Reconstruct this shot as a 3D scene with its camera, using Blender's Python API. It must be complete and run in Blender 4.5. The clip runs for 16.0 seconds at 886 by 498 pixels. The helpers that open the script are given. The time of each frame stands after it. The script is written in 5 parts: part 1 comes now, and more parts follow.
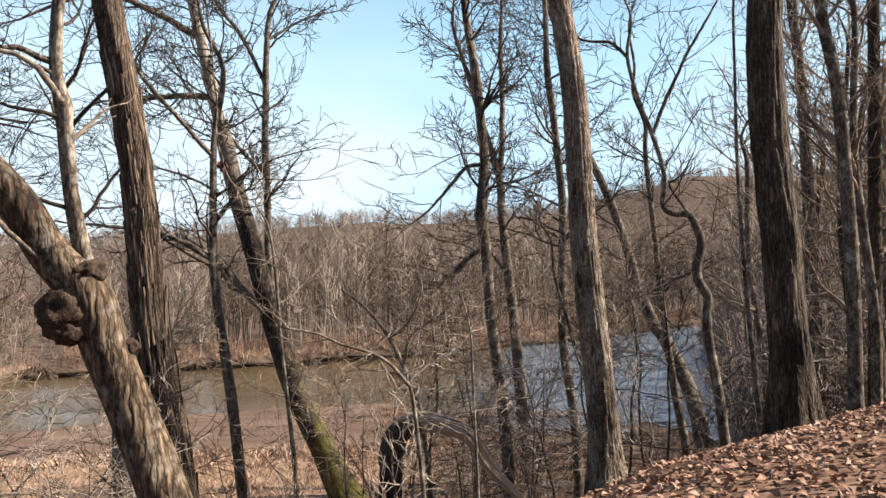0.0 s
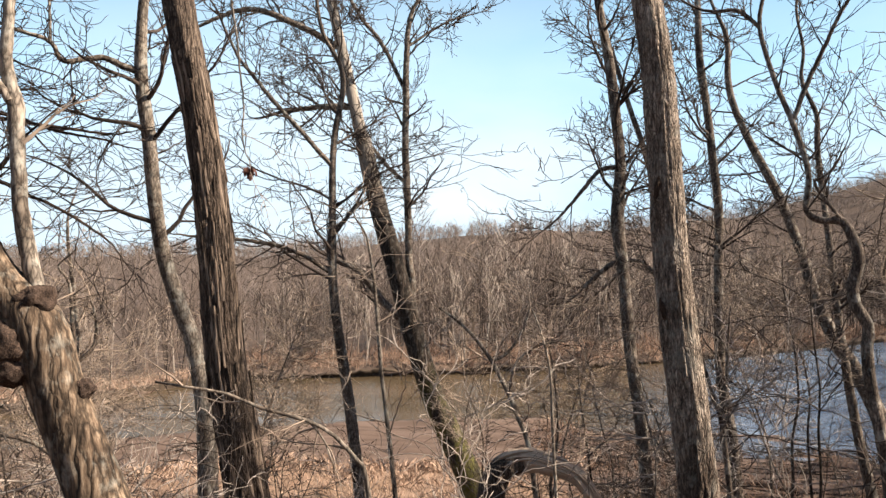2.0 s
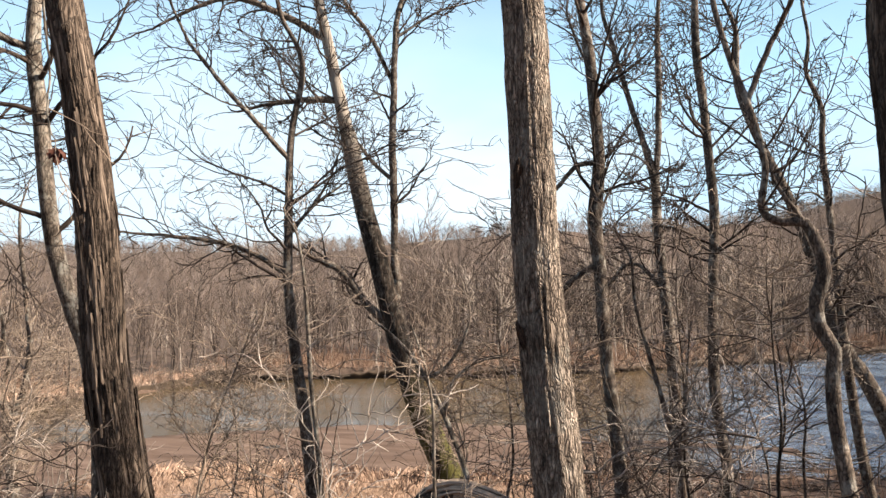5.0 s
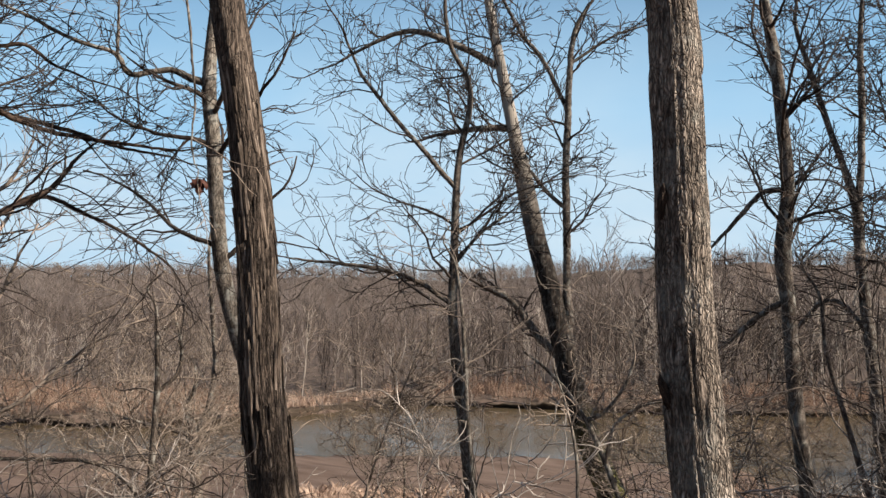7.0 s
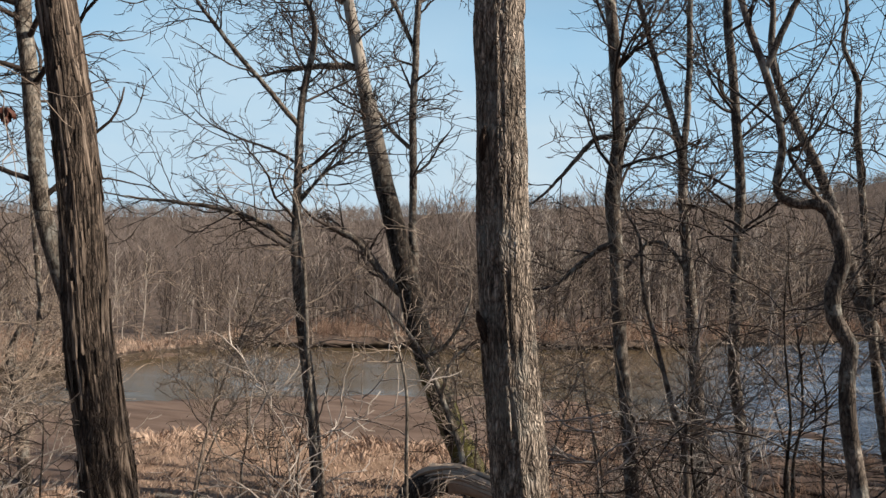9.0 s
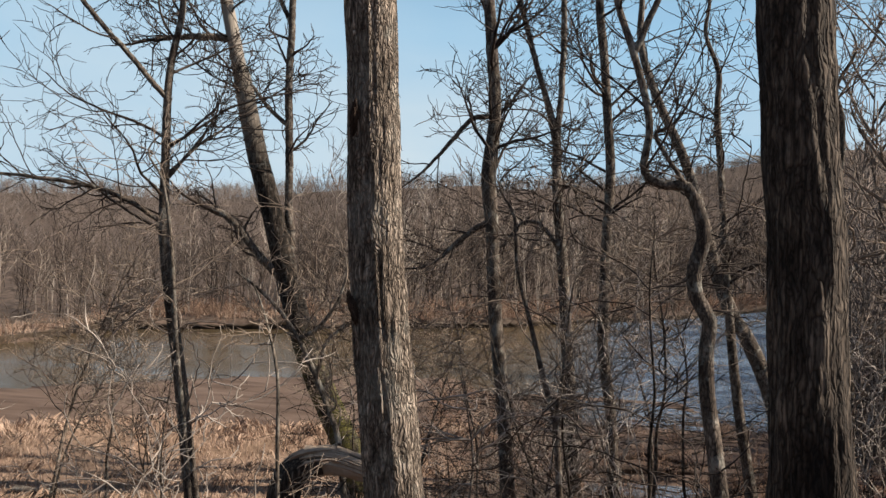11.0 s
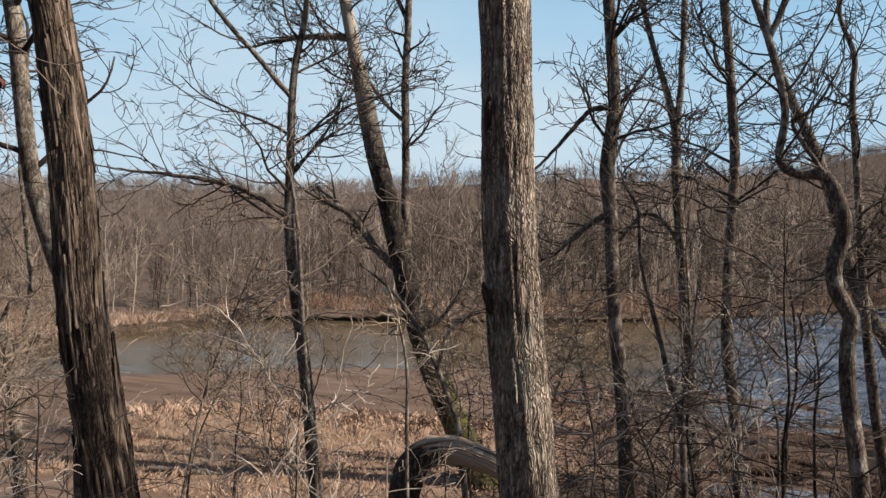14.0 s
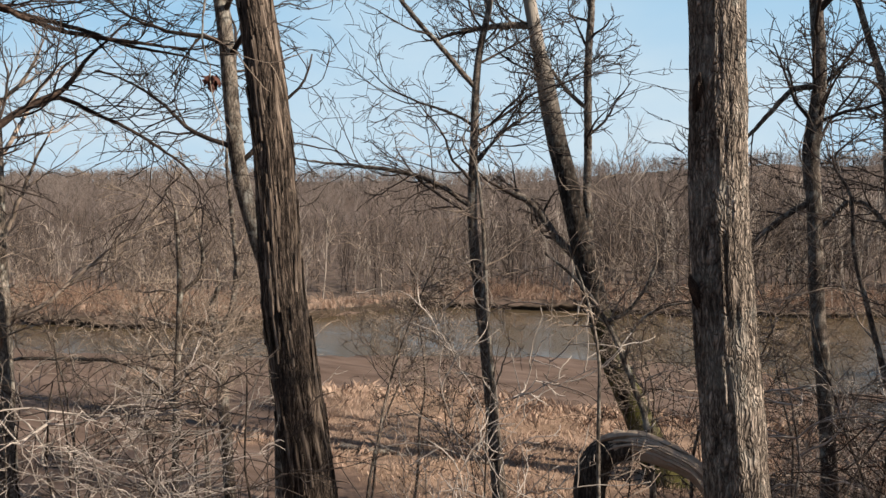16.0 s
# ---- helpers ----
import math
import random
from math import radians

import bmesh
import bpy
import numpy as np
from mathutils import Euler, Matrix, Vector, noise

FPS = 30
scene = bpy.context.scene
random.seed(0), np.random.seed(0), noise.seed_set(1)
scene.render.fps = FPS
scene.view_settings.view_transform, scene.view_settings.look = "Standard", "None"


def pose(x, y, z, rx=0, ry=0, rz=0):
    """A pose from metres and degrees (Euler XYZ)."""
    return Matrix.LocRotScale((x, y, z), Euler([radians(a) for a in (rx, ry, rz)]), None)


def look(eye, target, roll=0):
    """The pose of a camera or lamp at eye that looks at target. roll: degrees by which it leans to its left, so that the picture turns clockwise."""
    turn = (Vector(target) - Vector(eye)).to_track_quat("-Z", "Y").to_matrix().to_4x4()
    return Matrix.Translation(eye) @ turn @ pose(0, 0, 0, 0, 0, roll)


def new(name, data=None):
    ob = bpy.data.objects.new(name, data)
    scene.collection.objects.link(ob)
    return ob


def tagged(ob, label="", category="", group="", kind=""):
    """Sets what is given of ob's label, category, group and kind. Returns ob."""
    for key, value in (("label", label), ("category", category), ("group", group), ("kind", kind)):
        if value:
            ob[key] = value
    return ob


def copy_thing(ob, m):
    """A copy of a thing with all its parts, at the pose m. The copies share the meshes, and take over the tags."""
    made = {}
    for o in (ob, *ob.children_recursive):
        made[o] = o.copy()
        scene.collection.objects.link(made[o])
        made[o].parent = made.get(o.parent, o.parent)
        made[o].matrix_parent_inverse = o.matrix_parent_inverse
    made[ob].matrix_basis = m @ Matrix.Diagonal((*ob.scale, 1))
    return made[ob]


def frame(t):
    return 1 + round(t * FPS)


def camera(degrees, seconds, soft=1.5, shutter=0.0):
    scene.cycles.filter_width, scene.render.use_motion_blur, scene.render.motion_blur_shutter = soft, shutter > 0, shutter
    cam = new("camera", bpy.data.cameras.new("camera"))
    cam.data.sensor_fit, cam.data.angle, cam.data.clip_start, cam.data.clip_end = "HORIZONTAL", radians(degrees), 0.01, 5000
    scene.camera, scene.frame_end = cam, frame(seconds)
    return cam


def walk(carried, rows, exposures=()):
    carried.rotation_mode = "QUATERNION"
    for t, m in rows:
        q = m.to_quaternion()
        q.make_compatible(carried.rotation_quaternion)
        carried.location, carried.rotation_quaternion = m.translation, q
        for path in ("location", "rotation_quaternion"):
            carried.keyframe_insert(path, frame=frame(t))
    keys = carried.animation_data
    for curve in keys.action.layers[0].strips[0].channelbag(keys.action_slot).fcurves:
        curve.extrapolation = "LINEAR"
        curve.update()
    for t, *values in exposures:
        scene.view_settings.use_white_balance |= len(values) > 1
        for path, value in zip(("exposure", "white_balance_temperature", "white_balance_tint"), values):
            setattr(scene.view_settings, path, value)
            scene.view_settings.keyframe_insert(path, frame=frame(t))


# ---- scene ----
cam = camera(56.6, 16.0)
PATH = [
    (0, (0.761, 0.16, 1.198), (0.669, 2.157, 1.261), -0.7),
    (0.5, (1.145, 0.821, 1.204), (1.028, 2.816, 1.293), -0.1),
    (1, (1.486, 1.354, 1.285), (1.362, 3.348, 1.359), -1.9),
    (1.5, (1.64, 1.743, 1.343), (1.425, 3.728, 1.459), -1.2),
    (2, (1.87, 2.221, 1.362), (1.364, 4.154, 1.448), -0.5),
    (2.5, (2.08, 2.521, 1.376), (1.466, 4.424, 1.417), -1.0),
    (3, (2.188, 2.962, 1.392), (1.585, 4.868, 1.458), -0.1),
    (3.2, (2.25, 3.111, 1.411), (1.69, 5.029, 1.479), 0.5),
    (5.3, (2.982, 4.522, 1.488), (2.415, 6.438, 1.582), 0.1),
    (5.5, (2.984, 4.605, 1.511), (2.379, 6.509, 1.614), 0.0),
    (6, (3.027, 4.955, 1.519), (2.198, 6.77, 1.65), 1.0),
    (6.5, (3.031, 5.05, 1.55), (2.083, 6.804, 1.706), 2.1),
    (7, (3.05, 5.086, 1.555), (2.087, 6.833, 1.703), 1.7),
    (7.5, (3.069, 5.133, 1.548), (2.143, 6.903, 1.654), 1.8),
    (8, (3.1, 5.133, 1.542), (2.249, 6.943, 1.583), 1.9),
    (8.5, (3.15, 5.138, 1.547), (2.407, 6.995, 1.567), 1.8),
    (9, (3.199, 5.123, 1.544), (2.57, 7.022, 1.56), 1.7),
    (9.5, (3.211, 5.181, 1.529), (2.73, 7.122, 1.539), 1.8),
    (9.7, (3.196, 5.276, 1.548), (2.78, 7.233, 1.545), 1.6),
    (11.8, (3.216, 5.232, 1.537), (2.877, 7.203, 1.505), 1.8),
    (12, (3.218, 5.195, 1.545), (2.875, 7.165, 1.511), 1.7),
    (12.2, (3.221, 5.208, 1.52), (2.872, 7.177, 1.49), 2.2),
    (12.5, (3.201, 5.193, 1.538), (2.838, 7.16, 1.502), 1.8),
    (13, (3.197, 5.163, 1.541), (2.795, 7.122, 1.514), 1.8),
    (13.5, (3.161, 5.173, 1.538), (2.675, 7.113, 1.506), 1.5),
    (14, (3.095, 5.181, 1.528), (2.489, 7.086, 1.479), 1.6),
    (14.5, (3.04, 5.241, 1.523), (2.316, 7.104, 1.458), 1.7),
    (15, (3.008, 5.215, 1.522), (2.168, 7.029, 1.446), 1.6),
    (15.5, (2.976, 5.221, 1.525), (2.048, 6.991, 1.443), 1.4),
    (16, (2.948, 5.225, 1.523), (1.95, 6.956, 1.436), 1.5),
]
# exposure: the clip's camera opens a little more on the way in
EXPOSURES = [(0.0, 1.62, 6950, 13), (3.0, 1.65, 6950, 14), (5.5, 1.7, 6900, 13), (6.0, 1.42, 6600, 12), (6.6, 1.12, 6350, 10), (9.0, 0.98, 6450, 10), (12.2, 0.94, 6600, 11),
             (14.5, 1.0, 6600, 11), (16.0, 1.02, 6550, 11)]
walk(cam, [(t, look(eye, target, roll)) for t, eye, target, roll in PATH], EXPOSURES)

# ---- sky and sun ----
SUN_ELEV = radians(36)
SUN_DIR = Vector((0.99 * math.cos(SUN_ELEV), 0.12 * math.cos(SUN_ELEV), math.sin(SUN_ELEV)))


def build_sky():
    world = bpy.data.worlds.new("sky")
    world.use_nodes = True
    scene.world = world
    nt = world.node_tree
    nt.nodes.clear()
    out = nt.nodes.new("ShaderNodeOutputWorld")
    bg = nt.nodes.new("ShaderNodeBackground")
    sky = nt.nodes.new("ShaderNodeTexSky")
    sky.sky_type = "NISHITA"
    sky.sun_disc = False
    sky.sun_elevation = SUN_ELEV
    sky.sun_rotation = math.atan2(SUN_DIR.x, SUN_DIR.y)
    sky.air_density, sky.dust_density, sky.ozone_density = 1.0, 0.6, 1.2
    coord = nt.nodes.new("ShaderNodeTexCoord")
    mapping = nt.nodes.new("ShaderNodeMapping")
    mapping.inputs["Scale"].default_value = (1.0, 1.0, 2.6)
    mapping.inputs["Location"].default_value = (0.15, 0.4, 0.1)
    cloud = nt.nodes.new("ShaderNodeTexNoise")
    cloud.inputs["Scale"].default_value = 1.3
    cloud.inputs["Detail"].default_value = 6
    cloud.inputs["Roughness"].default_value = 0.5
    sep = nt.nodes.new("ShaderNodeSeparateXYZ")
    low = nt.nodes.new("ShaderNodeMapRange")
    low.inputs["From Min"].default_value, low.inputs["From Max"].default_value = 0.36, 0.0
    low.inputs["To Min"].default_value, low.inputs["To Max"].default_value = 0.1, 1.5
    veil = nt.nodes.new("ShaderNodeMapRange")
    veil.inputs["From Min"].default_value, veil.inputs["From Max"].default_value = 0.42, 0.66
    veil.inputs["To Max"].default_value = 0.82
    pale = nt.nodes.new("ShaderNodeMapRange")
    pale.inputs["From Min"].default_value, pale.inputs["From Max"].default_value = 0.2, 0.0
    pale.inputs["To Max"].default_value = 0.5
    share = nt.nodes.new("ShaderNodeMath")
    share.operation = "MULTIPLY_ADD"
    share.use_clamp = True
    haze = nt.nodes.new("ShaderNodeMix")
    haze.data_type = "RGBA"
    haze.inputs["B"].default_value = (2.9, 5.85, 8.5, 1)
    band = nt.nodes.new("ShaderNodeMapRange")
    band.inputs["From Min"].default_value, band.inputs["From Max"].default_value = 0.48, 0.24
    band.inputs["To Max"].default_value = 0.92
    mix = nt.nodes.new("ShaderNodeMix")
    mix.data_type = "RGBA"
    mix.inputs["B"].default_value = (6.7, 7.9, 8.6, 1)
    nt.links.new(coord.outputs["Generated"], mapping.inputs["Vector"])
    nt.links.new(mapping.outputs["Vector"], cloud.inputs["Vector"])
    nt.links.new(coord.outputs["Generated"], sep.inputs["Vector"])
    nt.links.new(sep.outputs["Z"], low.inputs["Value"])
    nt.links.new(sep.outputs["Z"], band.inputs["Value"])
    nt.links.new(cloud.outputs["Fac"], veil.inputs["Value"])
    nt.links.new(veil.outputs["Result"], share.inputs[0])
    nt.links.new(low.outputs["Result"], share.inputs[1])
    nt.links.new(sep.outputs["Z"], pale.inputs["Value"])
    nt.links.new(pale.outputs["Result"], share.inputs[2])
    nt.links.new(sky.outputs["Color"], haze.inputs["A"])
    nt.links.new(band.outputs["Result"], haze.inputs["Factor"])
    nt.links.new(share.outputs[0], mix.inputs["Factor"])
    nt.links.new(haze.outputs["Result"], mix.inputs["A"])
    nt.links.new(mix.outputs["Result"], bg.inputs["Color"])
    bg.inputs["Strength"].default_value = 0.05
    nt.links.new(bg.outputs["Background"], out.inputs["Surface"])
    sun = new("sun", bpy.data.lights.new("sun", "SUN"))
    sun.data.energy, sun.data.angle, sun.data.color = 5.0, radians(0.53), (1.0, 0.9, 0.77)
    sun.matrix_world = Matrix.Translation((20, 0, 40)) @ SUN_DIR.to_track_quat("Z", "Y").to_matrix().to_4x4()


build_sky()


# ---- materials ----
def shader(name):
    m = bpy.data.materials.new(name)
    m.use_nodes = True
    nt = m.node_tree
    return m, nt, nt.nodes["Principled BSDF"]


def node(nt, kind, links=(), **values):
    n = nt.nodes.new("ShaderNode" + kind)
    for key, value in values.items():
        n.inputs[key.replace("_", " ")].default_value = value
    for source, key in links:
        nt.links.new(source, n.inputs[key])
    return n


def ramp(nt, source, stops):
    n = nt.nodes.new("ShaderNodeValToRGB")
    el = n.color_ramp.elements
    while len(el) < len(stops):
        el.new(0.5)
    for e, (at, col) in zip(el, stops):
        e.position, e.color = at, (*col, 1)
    nt.links.new(source, n.inputs["Fac"])
    return n.outputs["Color"]


def blend(nt, fac, a, b, mode="MIX"):
    n = nt.nodes.new("ShaderNodeMix")
    n.data_type, n.blend_type = "RGBA", mode
    for value, key in ((fac, "Factor"), (a, "A"), (b, "B")):
        if isinstance(value, (int, float)):
            n.inputs[key].default_value = value
        elif isinstance(value, tuple):
            n.inputs[key].default_value = (*value, 1)
        else:
            nt.links.new(value, n.inputs[key])
    return n.outputs["Result"]


def scaled(nt, scale, space="Object"):
    c = nt.nodes.new("ShaderNodeTexCoord")
    n = nt.nodes.new("ShaderNodeMapping")
    n.inputs["Scale"].default_value = scale
    nt.links.new(c.outputs[space], n.inputs["Vector"])
    return n.outputs["Vector"]


def bark(name, dark, mid, light, grain=22, stretch=0.16, bump=0.9, depth=0.02, lichen=0.0, moss=0.0, rough=0.9, plates=0):
    """Furrowed bark: long ridges, blotches and, where wanted, pale lichen and moss."""
    m, nt, p = shader(name)
    ridges = node(nt, "TexNoise", [(scaled(nt, (1, 1, stretch)), "Vector")], Scale=grain, Detail=6, Roughness=0.65)
    blotch = node(nt, "TexNoise", [(scaled(nt, (1, 1, 0.6)), "Vector")], Scale=1.7, Detail=5, Roughness=0.6)
    col = ramp(nt, ridges.outputs["Fac"], [(0.3, dark), (0.5, mid), (0.72, light)])
    if plates:
        warp = node(nt, "TexNoise", [(scaled(nt, (1, 1, 0.5)), "Vector")], Scale=9, Detail=3)
        push = nt.nodes.new("ShaderNodeVectorMath")
        push.operation = "SCALE"
        push.inputs["Scale"].default_value = 0.12
        nt.links.new(warp.outputs["Color"], push.inputs[0])
        moved = nt.nodes.new("ShaderNodeVectorMath")
        nt.links.new(scaled(nt, (1, 1, stretch)), moved.inputs[0])
        nt.links.new(push.outputs[0], moved.inputs[1])
        cracks = nt.nodes.new("ShaderNodeTexVoronoi")
        cracks.feature = "DISTANCE_TO_EDGE"
        cracks.inputs["Scale"].default_value = plates
        nt.links.new(moved.outputs[0], cracks.inputs["Vector"])
        gap = ramp(nt, cracks.outputs["Distance"], [(0.0, (0.1, 0.1, 0.1)), (0.12, (0.55, 0.55, 0.55)), (0.32, (1, 1, 1))])
        col = blend(nt, 0.85, col, gap, "MULTIPLY")
    shade = ramp(nt, blotch.outputs["Fac"], [(0.34, (0.28, 0.25, 0.23)), (0.6, (1.1, 1.1, 1.1))])
    col = blend(nt, 1.0, col, shade, "MULTIPLY")
    if lichen:
        spots = node(nt, "TexNoise", [(scaled(nt, (1, 1, 0.8)), "Vector")], Scale=5, Detail=6, Roughness=0.7)
        fac = ramp(nt, spots.outputs["Fac"], [(0.52, (0, 0, 0)), (0.66, (lichen, lichen, lichen))])
        col = blend(nt, fac, col, (0.42, 0.41, 0.36))
    if moss:
        c = nt.nodes.new("ShaderNodeTexCoord")
        sep = node(nt, "SeparateXYZ", [(c.outputs["Object"], "Vector")])
        patch = node(nt, "TexNoise", [(scaled(nt, (1, 1, 0.35)), "Vector")], Scale=1.4, Detail=6, Roughness=0.65)
        band = node(nt, "MapRange", [(sep.outputs["Z"], "Value")], From_Min=8.0, From_Max=5.0)
        total = nt.nodes.new("ShaderNodeMath")
        total.operation = "MULTIPLY"
        nt.links.new(band.outputs["Result"], total.inputs[0])
        nt.links.new(ramp(nt, patch.outputs["Fac"], [(0.4, (0, 0, 0)), (0.55, (moss, moss, moss))]), total.inputs[1])
        col = blend(nt, total.outputs[0], col, (0.10, 0.095, 0.02))
        # Paler towards the top of the trunk.
        upper_pale = node(nt, "MapRange", [(sep.outputs["Z"], "Value")], From_Min=14.5, From_Max=19.0, To_Max=0.6)
        col = blend(nt, upper_pale.outputs["Result"], col, (0.42, 0.365, 0.305))
    relief = node(nt, "TexNoise", [(scaled(nt, (1, 1, stretch)), "Vector")], Scale=grain, Detail=2.5, Roughness=0.5).outputs["Fac"]
    if plates:
        relief = blend(nt, 0.65, relief, gap)
    b = node(nt, "Bump", [(relief, "Height")], Strength=bump, Distance=depth * 0.35)
    nt.links.new(col, p.inputs["Base Color"])
    nt.links.new(b.outputs["Normal"], p.inputs["Normal"])
    p.inputs["Roughness"].default_value = rough
    p.inputs["Specular IOR Level"].default_value = 0.2
    return m


def plain(name, a, b, scale, rough=0.85, pieces=False):
    """A matt surface that varies between two colours; pieces: also from piece to piece."""
    m, nt, p = shader(name)
    n = node(nt, "TexNoise", [(scaled(nt, (1, 1, 1)), "Vector")], Scale=scale, Detail=5, Roughness=0.6)
    col = ramp(nt, n.outputs["Fac"], [(0.32, a), (0.68, b)])
    if pieces:
        g = nt.nodes.new("ShaderNodeNewGeometry")
        col = blend(nt, 0.75, col, ramp(nt, g.outputs["Random Per Island"], [(0.0, a), (1.0, b)]))
    nt.links.new(col, p.inputs["Base Color"])
    p.inputs["Roughness"].default_value = rough
    p.inputs["Specular IOR Level"].default_value = 0.2
    return m


BARK_SHAG = bark("shaggy_bark", (0.0176, 0.0128, 0.0096), (0.096, 0.0696, 0.052), (0.288, 0.224, 0.176), 30, 0.09, 1.0, 0.06, plates=24)
BARK_STRIP = bark("loose_bark_strips", (0.024, 0.0176, 0.0136), (0.136, 0.102, 0.0776), (0.368, 0.296, 0.24), 26, 0.08, 1.0, 0.03)
BARK_OAK = bark("ridged_grey_bark", (0.025, 0.018, 0.014), (0.29, 0.232, 0.185), (0.68, 0.57, 0.47), 46, 0.15, 1.0, 0.07, lichen=0.3, plates=58)
BARK_DARK = bark("furrowed_dark_bark", (0.024, 0.0184, 0.0144), (0.088, 0.068, 0.0528), (0.24, 0.192, 0.152), 34, 0.09, 1.0, 0.05, plates=26)
BARK_MOSS = bark("mossy_bark", (0.0144, 0.0104, 0.008), (0.044, 0.032, 0.024), (0.136, 0.104, 0.08), 9, 0.2, 1.0, 0.05, lichen=0.15, moss=0.6, plates=9)
BARK_GREY = bark("smooth_grey_bark", (0.048, 0.036, 0.028), (0.16, 0.125, 0.0992), (0.336, 0.276, 0.224), 16, 0.3, 0.9, 0.02, lichen=0.45, plates=30)
BARK_PALE = bark("pale_peeling_bark", (0.096, 0.0736, 0.0576), (0.224, 0.186, 0.15), (0.368, 0.32, 0.268), 14, 0.3, 0.7, 0.015, lichen=0.5, plates=22)
BARK_WARM = bark("warm_worn_bark", (0.022, 0.015, 0.01), (0.115, 0.08, 0.054), (0.33, 0.25, 0.178), 26, 0.1, 1.0, 0.06, lichen=0.25, plates=11)
BARK_KNOT = bark("dark_burl_bark", (0.0144, 0.0096, 0.0072), (0.048, 0.032, 0.024), (0.12, 0.08, 0.0576), 14, 0.8, 1.0, 0.03)
WOOD_TORN = plain("torn_weathered_wood", (0.16, 0.112, 0.078), (0.54, 0.43, 0.33), 14, pieces=True)
TWIG = plain("grey_brown_twigs", (0.08, 0.0592, 0.0448), (0.32, 0.252, 0.198), 1.3)
TWIG_DARK = plain("dark_twigs", (0.016, 0.012, 0.01), (0.068, 0.051, 0.041), 1.3)
TWIG_PALE = plain("pale_wiry_twigs", (0.09, 0.074, 0.062), (0.46, 0.395, 0.34), 1.6)
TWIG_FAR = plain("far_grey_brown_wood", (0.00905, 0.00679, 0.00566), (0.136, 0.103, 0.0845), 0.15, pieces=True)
# Ridge haze and hillside sun are put into this paler, greyer colour.
TWIG_HAZE_SUN = plain("wood_with_haze_and_sun_tint", (0.0324, 0.0251, 0.0218), (0.21, 0.168, 0.144), 0.1, pieces=True)
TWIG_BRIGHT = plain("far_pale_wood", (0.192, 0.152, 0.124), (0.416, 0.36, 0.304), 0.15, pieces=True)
TWIG_RED = plain("reddish_brush", (0.08, 0.0448, 0.0304), (0.288, 0.188, 0.132), 0.2, pieces=True)
GRASS_DRY = plain("dry_tan_grass", (0.213, 0.134, 0.0939), (0.467, 0.348, 0.265), 0.5, pieces=True)
LEAF = plain("fallen_brown_leaves", (0.068, 0.032, 0.0224), (0.44, 0.288, 0.22), 6, 0.6, pieces=True)
LEAF_RED = plain("dead_red_brown_leaf", (0.028, 0.0112, 0.008), (0.104, 0.04, 0.0256), 9, 0.6, pieces=True)
# Soil for the root ball; on the bank its darkness paints overhang shade.
SOIL_SHADE = plain("dark_soil_with_bank_shade", (0.024, 0.0176, 0.0128), (0.068, 0.048, 0.032), 0.8)
for _m in (LEAF,):
    _nt = _m.node_tree
    _info = _nt.nodes.new("ShaderNodeObjectInfo")
    _tint = ramp(_nt, _info.outputs["Random"], [(0.0, (0.6, 0.55, 0.5)), (1.0, (1.2, 1.15, 1.1))])
    _p = _nt.nodes["Principled BSDF"]
    _old = _p.inputs["Base Color"].links[0].from_socket
    _nt.links.new(blend(_nt, 1.0, _old, _tint, "MULTIPLY"), _p.inputs["Base Color"])


